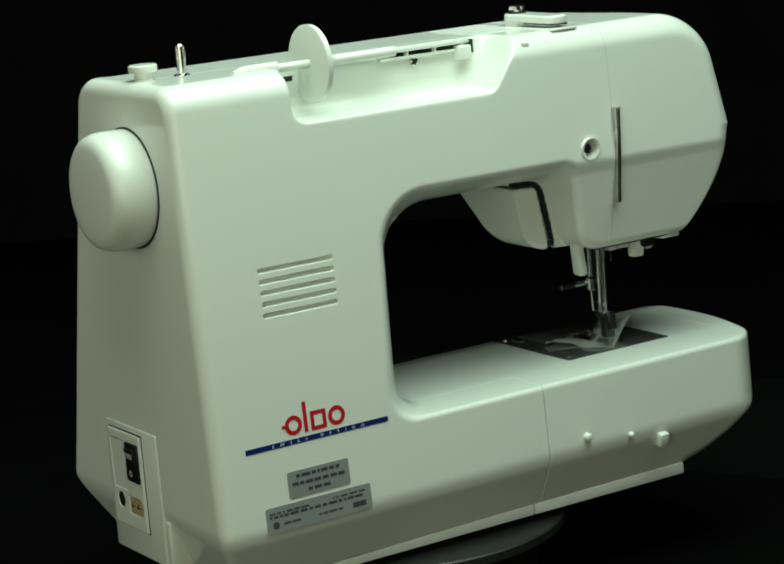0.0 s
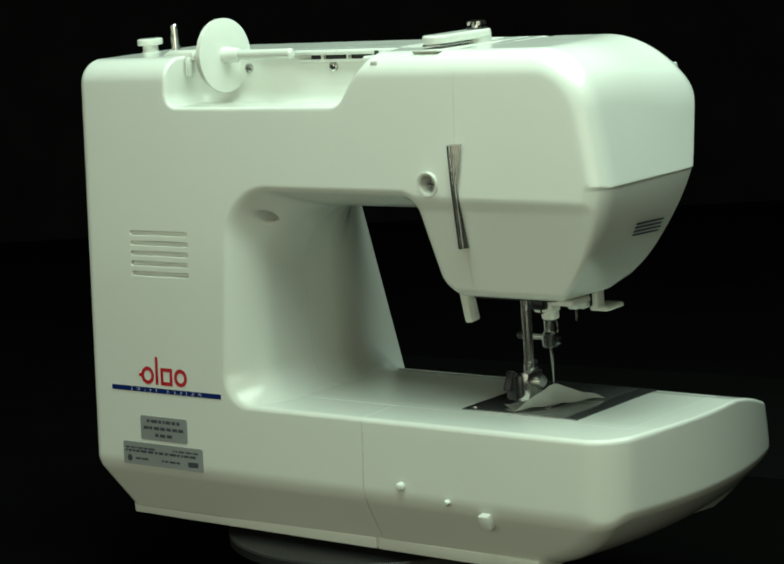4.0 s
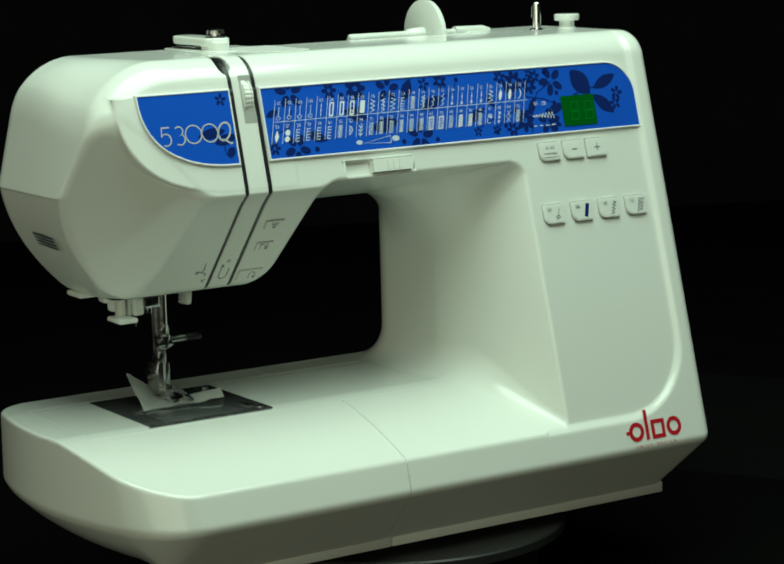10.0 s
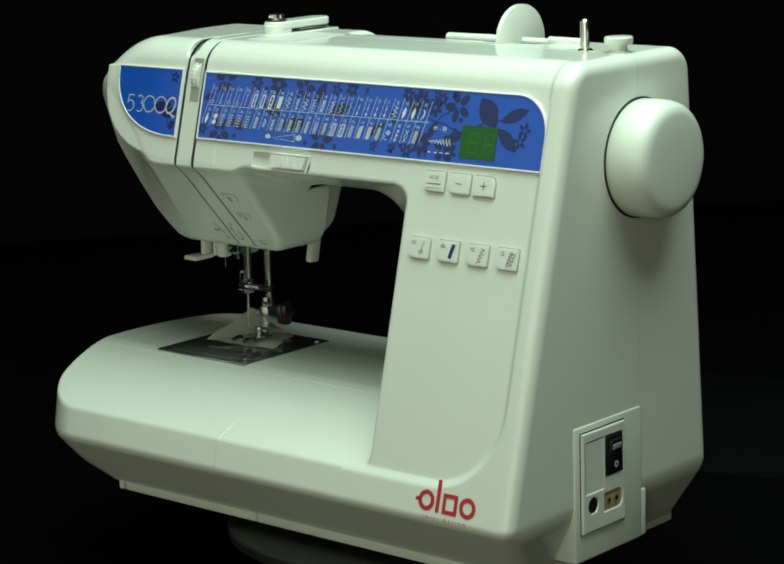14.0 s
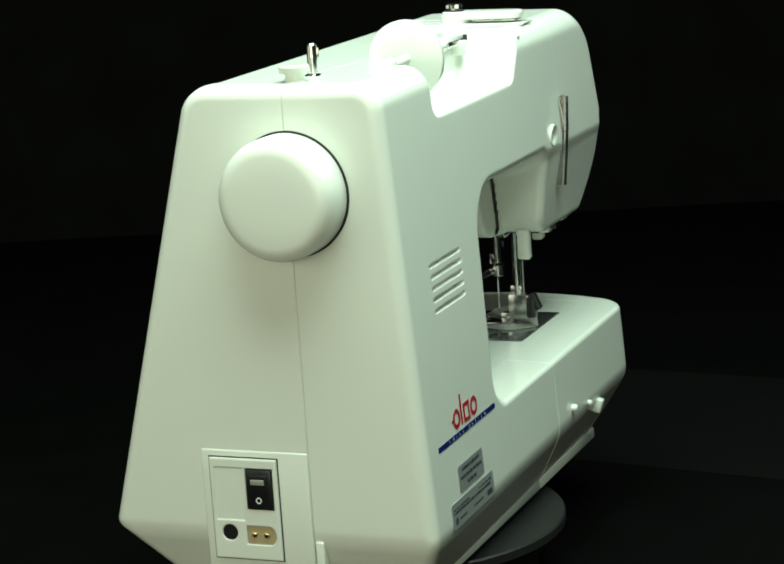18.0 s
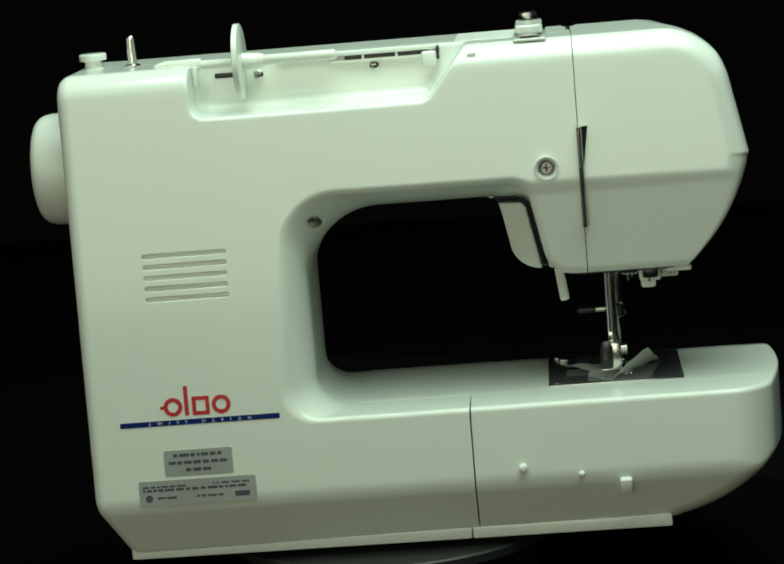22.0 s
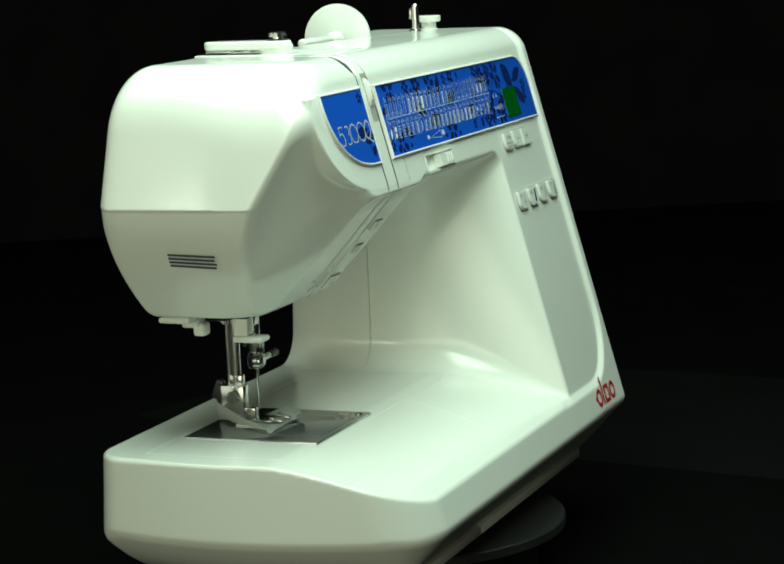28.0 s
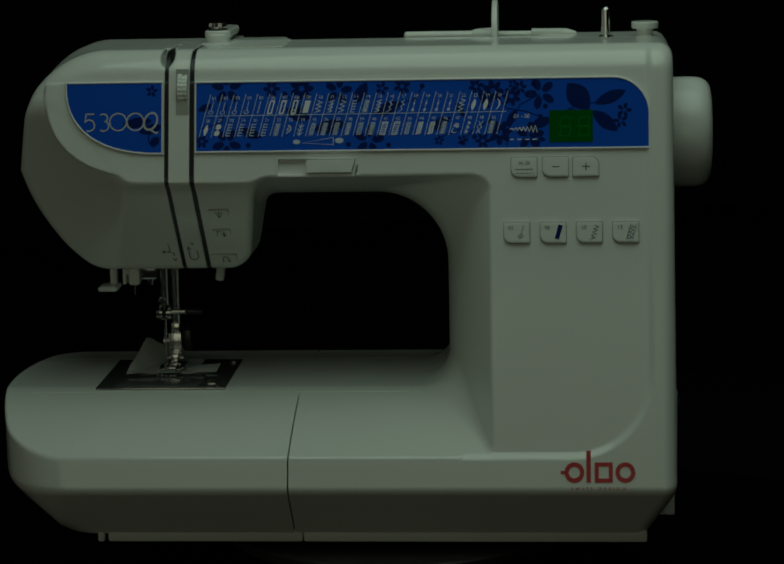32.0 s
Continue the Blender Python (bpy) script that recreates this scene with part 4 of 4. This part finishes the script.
def guide_field(x, y, z):
    a = both(np.hypot(x + 110.5, np.maximum(np.maximum(19 - y, y - 57), 0)) - 8.0, np.maximum(z - 302.2, 297.2 - z), 1.4)
    b = both(np.hypot(x + 110.5, np.maximum(np.maximum(17 - y, y - 23), 0)) - 7.0, np.maximum(z - 300, 292.5 - z), 0.6)
    return np.minimum(a, b)


guide = finish("thread_guide", mesh_of("thread_guide", guide_field, (-121, 8, 292), (-100, 68, 304), 0.9), WHITE, machine, "white thread guide arm on the top")
part("guide_pad", box(-120, -101, 9, 68, 293.2, 294.6, 0.5), WHITE, guide)
part("guide_plate", box(-117, -104, 34, 62, 295.8, 297.0, 0.2), STEEL, guide)
bm = lathe([(302.0, 5.0), (303.0, 5.0), (303.2, 3.0), (304.2, 3.0), (304.4, 5.4), (306.6, 5.0), (307, 3.4), (307.2, 1)], "z", 42)
for v_ in bm.verts:
    if v_.co.z > 0.3043:
        f = 1 + 0.1 * math.cos(math.atan2(v_.co.y, v_.co.x) * 7)
        v_.co.x *= f
        v_.co.y *= f
part("tension_knob", moved(bm, -110.5, 19, 0), CHROME, guide, "fluted chrome knob")
part("knob_washer", moved(lathe([(301.9, 6.4), (303, 6.4)], "z", 28), -110.5, 19, 0), BLACK, guide)
part("top_plate", plate(rounded2(-104, -66, -16, 36, (2,) * 4), lambda u, v, d: (u, v, 293.9 + d), -1, 0.5), GREY_WHITE, machine, smooth=False)

# ---- under the head ----
# a black slab stands for the unlit hollow; the head is solid
part("head_opening_shade", box(-186, -128, 12, 62, 152.6, 154.6, 0.5), BLACK, machine)
bar = part("presser_bar", moved(lathe([(100, 2.9), (160, 2.9)], "z", 24), -147.0, 39, 0), CHROME, machine, "polished presser bar")
part("guide_rod", moved(lathe([(104, 1.1), (158, 1.1)], "z", 12), -147.8, 43.2, 0), STEEL, bar)
part("foot_shank", joined(box(-151.5, -143.0, 33, 47.5, 90, 107, 1.0), box(-149.8, -144.4, 34.5, 42, 105, 113, 0.8)), CHROME, bar)
part("shank_screw", moved(lathe([(-3, 3.6), (1, 3.6), (1.6, 2.6)], "x", 18), -152.4, 38.5, 101), STEEL, bar)
foot = part("presser_foot", joined(box(-154, -139.5, 15, 34, 86.4, 88.2, 0.6), moved(box(-7, -3, -4, 4, -0.9, 0.9, 0.4), -147, 12.5, 88.4, 14, 0, 0), moved(box(3, 7, -4, 4, -0.9, 0.9, 0.4), -147, 12.5, 88.4, 14, 0, 0), box(-149.5, -144.5, 27, 36, 87.5, 94, 0.8)), CHROME, machine, "chrome presser foot")
part("foot_pin", moved(lathe([(-152.6, 1.2), (-141.6, 1.2)], "x", 12), 0, 31, 91), STEEL, foot)
release = part("release_lever", joined(box(-146.4, -139.0, 46.6, 53, 92, 106, 1.4), moved(box(-2.6, 2.6, -1.5, 3.0, -4, 8, 1.2), -142.5, 53, 101, 24, 0, 0)), BLACK, machine, "black foot release lever with a red front")
part("lever_front", box(-146.8, -142.8, 45.6, 46.8, 93, 105.6, 0.4), RUBY, release, "red plastic front")
part("bar_plate", box(-160, -136, 16, 53, 153.4, 154.8, 0.3), GREY_WHITE, machine)
needle_bar = part("needle_bar", moved(lathe([(126, 2.6), (126.5, 3.0), (160, 3.0)], "z", 24), -151.4, 24, 0), CHROME, machine)
clamp = part("needle_clamp", joined(moved(lathe([(118, 3.4), (119, 4.6), (126, 4.8), (127.5, 3.4)], "z", 20), -151.4, 24, 0), box(-156.5, -147, 19.5, 24, 119.5, 124, 0.6)), STEEL, needle_bar)
part("clamp_screw", moved(lathe([(-147, 1.9), (-138, 1.9)], "x", 16), 0, 22, 123.2), CHROME, clamp)
part("clamp_knob", moved(lathe([(-138, 1.2), (-137, 2.2), (-128, 2.2), (-127, 1.4)], "x", 16), 0, 22, 123.2), BLACK, clamp)
part("thread_hook", tube([(-154.2, 20, 124), (-154.4, 19.6, 130), (-153.4, 19.4, 132.6), (-151.8, 19.4, 133.2), (-150.4, 19.4, 132.4), (-149.8, 19.6, 130), (-150, 20, 124)], 0.55), STEEL, clamp)
part("needle", moved(lathe([(93.6, 0.15), (96, 0.45), (106, 0.6), (110, 0.9), (119, 0.9)], "z", 12), -151.6, 23.4, 0), CHROME, needle_bar)
part("needle_threader", joined(box(-190, -177.5, 2, 20, 139.8, 143.0, 1.5, 3), box(-184.2, -180.0, 13, 21, 141, 156, 1.4)), WHITE, machine, "white needle threader lever")
threader = part("threader_body", joined(box(-173.2, -166, 17, 26, 141, 156, 1.8, 3), box(-177, -174.6, 17.5, 25, 141.5, 156, 0.9), box(-177, -168, 18, 25.5, 147.5, 156, 1.2)), WHITE, machine, "white notched needle threader body")
part("threader_rod", moved(lathe([(134, 0.8), (142, 0.8)], "z", 10), -170, 22, 0), STEEL, threader)
part("threader_bracket", joined(box(-165, -155, 19, 29, 144.5, 155, 1.2), moved(lathe([(140.5, 2.0), (146, 2.4)], "z", 14), -160, 24, 0)), STEEL, machine, "dark steel threader bracket")
part("bracket_shadow", box(-183, -158, 25, 40, 150.4, 154.6, 1.0), BLACK, machine)
cutter = part("thread_cutter", joined(box(-178, -165, 47, 57, 145, 155, 1.8, 3), box(-174.8, -166, 44, 51.5, 139.8, 147.5, 1.8, 3)), WHITE, machine, "white thread cutter block")
# a black bar is put in as the shade of the cutter's slit
part("cutter_slit_shade", box(-171.4, -170.4, 50, 57.2, 144.6, 150, 0.1), BLACK, cutter)
part("cutter_mount", box(-176, -167, 56, 62, 147.5, 154.6, 1.6), BLACK, cutter, "dark mount")
part("face_cover_tab", box(-196, -181, 43, 62, 150.6, 154.0, 1.4, 3), WHITE, machine, "thin white tab under the end cover")
part("bar_guide", box(-157, -140, 34, 50, 150.6, 155, 1.0), BLACK, machine)
lever = part("presser_lever", joined(moved(box(-2.6, 2.6, -4.4, 4.4, -9, 12, 1.4), -119, 55, 146, -4, 7, 0), box(-121.6, -116.4, 50, 59, 153, 170, 1.5)), WHITE, machine, "white ribbed presser foot lever")
for i in range(6):
    part("rib", moved(box(-0.5, 0.5, -3.6, 3.6, -0.55, 0.55, 0.2), -122.3 + 0.28 * i, 55.4, 139 + 2.2 * i, -4, 7, 0), WHITE, lever)

# ---- needle plate ----
part("needle_plate", box(-188, -106.6, -27.5, 54, 82.8, 84.7, 0.25), PLATE_STEEL, machine, "dark polished steel needle plate")
part("bobbin_cover", box(-176, -124, -24, 8, 84.6, 85.1, 0.2), SMOKE, machine, "clear bobbin cover")
part("plate_window", box(-170, -128, -20, 4, 84.62, 84.75), BLACK, machine)
for i in range(5):
    part("feed_tooth_row", box(-157.5 + 2.8 * i, -156.2 + 2.8 * i, 18, 36, 84.6, 85.7, 0.2), STEEL, machine)
part("plate_latch", box(-119, -114, -18, -10, 84.6, 85.6, 0.3), STEEL, machine)
for sy in (-22, 48):
    part("plate_screw", moved(lathe([(84.5, 2.2), (85.2, 2.2), (85.4, 1.6)], "z", 18), -112, sy, 0), STEEL, machine)

# ---- a scrap of thin cloth under the presser foot ----
cloth = tagged(new("cloth_scrap"), "small scrap of thin white cloth under the presser foot", "cloth")


def scrap(name, a, b, c, e, sag, parent):
    """A four-cornered sheet, bent softly between its corners."""
    bm = bmesh.new()
    n = 22
    grid = [[None] * (n + 1) for _ in range(n + 1)]
    for i in range(n + 1):
        for j in range(n + 1):
            s_, t = i / n, j / n
            p = (Vector(a) * (1 - s_) + Vector(b) * s_) * (1 - t) + (Vector(e) * (1 - s_) + Vector(c) * s_) * t
            p.z += sag * math.sin(math.pi * s_) * math.sin(math.pi * t) + 0.7 * noise.noise(p * 0.11) + 0.35 * math.sin(0.3 * p.x + 0.2 * p.y)
            p.z = max(p.z, 85.5)
            grid[i][j] = bm.verts.new(p * MM)
    for i in range(n):
        for j in range(n):
            bm.faces.new((grid[i][j], grid[i + 1][j], grid[i + 1][j + 1], grid[i][j + 1]))
    bmesh.ops.solidify(bm, geom=bm.faces[:], thickness=0.0002)
    return part(name, bm, TISSUE, parent)


scrap("sheet", (-175, 6, 86.2), (-134, 8, 86.0), (-130, 44, 86.0), (-144, 53, 86.0), 0.6, cloth)
scrap("raised_flap", (-175, 6, 86.2), (-144, 53, 86.2), (-164, 45, 100.6), (-168, 43, 101.2), -1.0, cloth)
scrap("corner_fold", (-137, 8, 86.0), (-118, 12, 86.2), (-116, 20, 89.5), (-134, 30, 86.2), 2.0, cloth)

# ---- table, backdrop, turntable ----
tagged(part("table", box(-1400, 1400, -900, 1480, -40, 0, 6), CLOTH, None), "table covered with black cloth", "table", kind="structure")
tagged(part("backdrop", box(-2500, 2500, 1500, 1520, -800, 2500), BACKCLOTH, None), "black cloth backdrop", "backdrop", kind="structure")
tagged(part("floor", box(-2500, 2500, -3000, 1500, -820, -800), CLOTH, None), "dark floor", "floor", kind="structure")

BOARD = material("dark_board", (0.0009, 0.0010, 0.0010), 0.85, spec=0.1, vary=0.2)
bm = bmesh.new()
for z_ in (0.0, 1.2):
    for x_, y_ in ((-219, 491), (-28, 696), (900, 189), (709, -79)):
        bm.verts.new(Vector((x_, y_, z_)) * MM)
bm.verts.ensure_lookup_table()
for q in ((0, 1, 2, 3), (4, 5, 6, 7), (0, 1, 5, 4), (1, 2, 6, 5), (2, 3, 7, 6), (3, 0, 4, 7)):
    bm.faces.new([bm.verts[k] for k in q])
bmesh.ops.recalc_face_normals(bm, faces=bm.faces)
tagged(part("black_board", bm, BOARD, None, smooth=False), "thin matt black board lying on the table", "board")

turntable = tagged(new("turntable"), "small dark grey round turntable on a black cloth", "turntable")
part("base", lathe([(0, 90), (20, 88), (28, 60), (32, 40)], "z", 64), PLATTER, turntable)
platter = part("platter", lathe([(-6, 104), (-5, 107), (0, 107), (1, 106)], "z", 96), PLATTER, turntable)

ROOT = Vector((0.003767, 0.001094, 0.05))


# the turntable drags and catches up a little on its way: seconds and degrees
DRAG = [(0, 0.3), (1, 0.4), (2, 0.1), (4.5, 0), (5, 0.2), (10, 0.2), (11, -0.2), (12, -0.5), (12.5, -0.9), (13, -1.5), (13.5, -1.5), (15.5, -0.5), (16, -0.3), (16.5, -0.5), (17, -0.9), (17.5, -0.6), (18.5, -0.5), (20, -0.2), (22, -0.2), (22.5, 0.2), (23, 0.4), (25, 0.4), (26, 0.1), (28.5, 0.3), (30.5, 0.3), (31, -0.2), (31.5, -0.5), (32, -0.9)]


def turned(t, m):
    drag = float(np.interp(t, [d[0] for d in DRAG], [d[1] for d in DRAG]))
    return pose(0, 0, 0, 0, 0, -20.447 - 17.99 * (t - 12.0) + drag) @ m


def motions():
    times = [0.5 * k for k in range(65)]
    lean = pose(0, 0, 0, 0, 1.85, 16.2)
    sits = Matrix.Translation(ROOT) @ lean
    walk(machine, [(t, turned(t, sits)) for t in times])
    walk(cloth, [(t, turned(t, sits)) for t in times])
    plate = Matrix.Translation((0, 0, ROOT.z)) @ lean @ Matrix.Translation((0, 0, -0.0060))
    walk(platter, [(t, turned(t, plate)) for t in times])


motions()
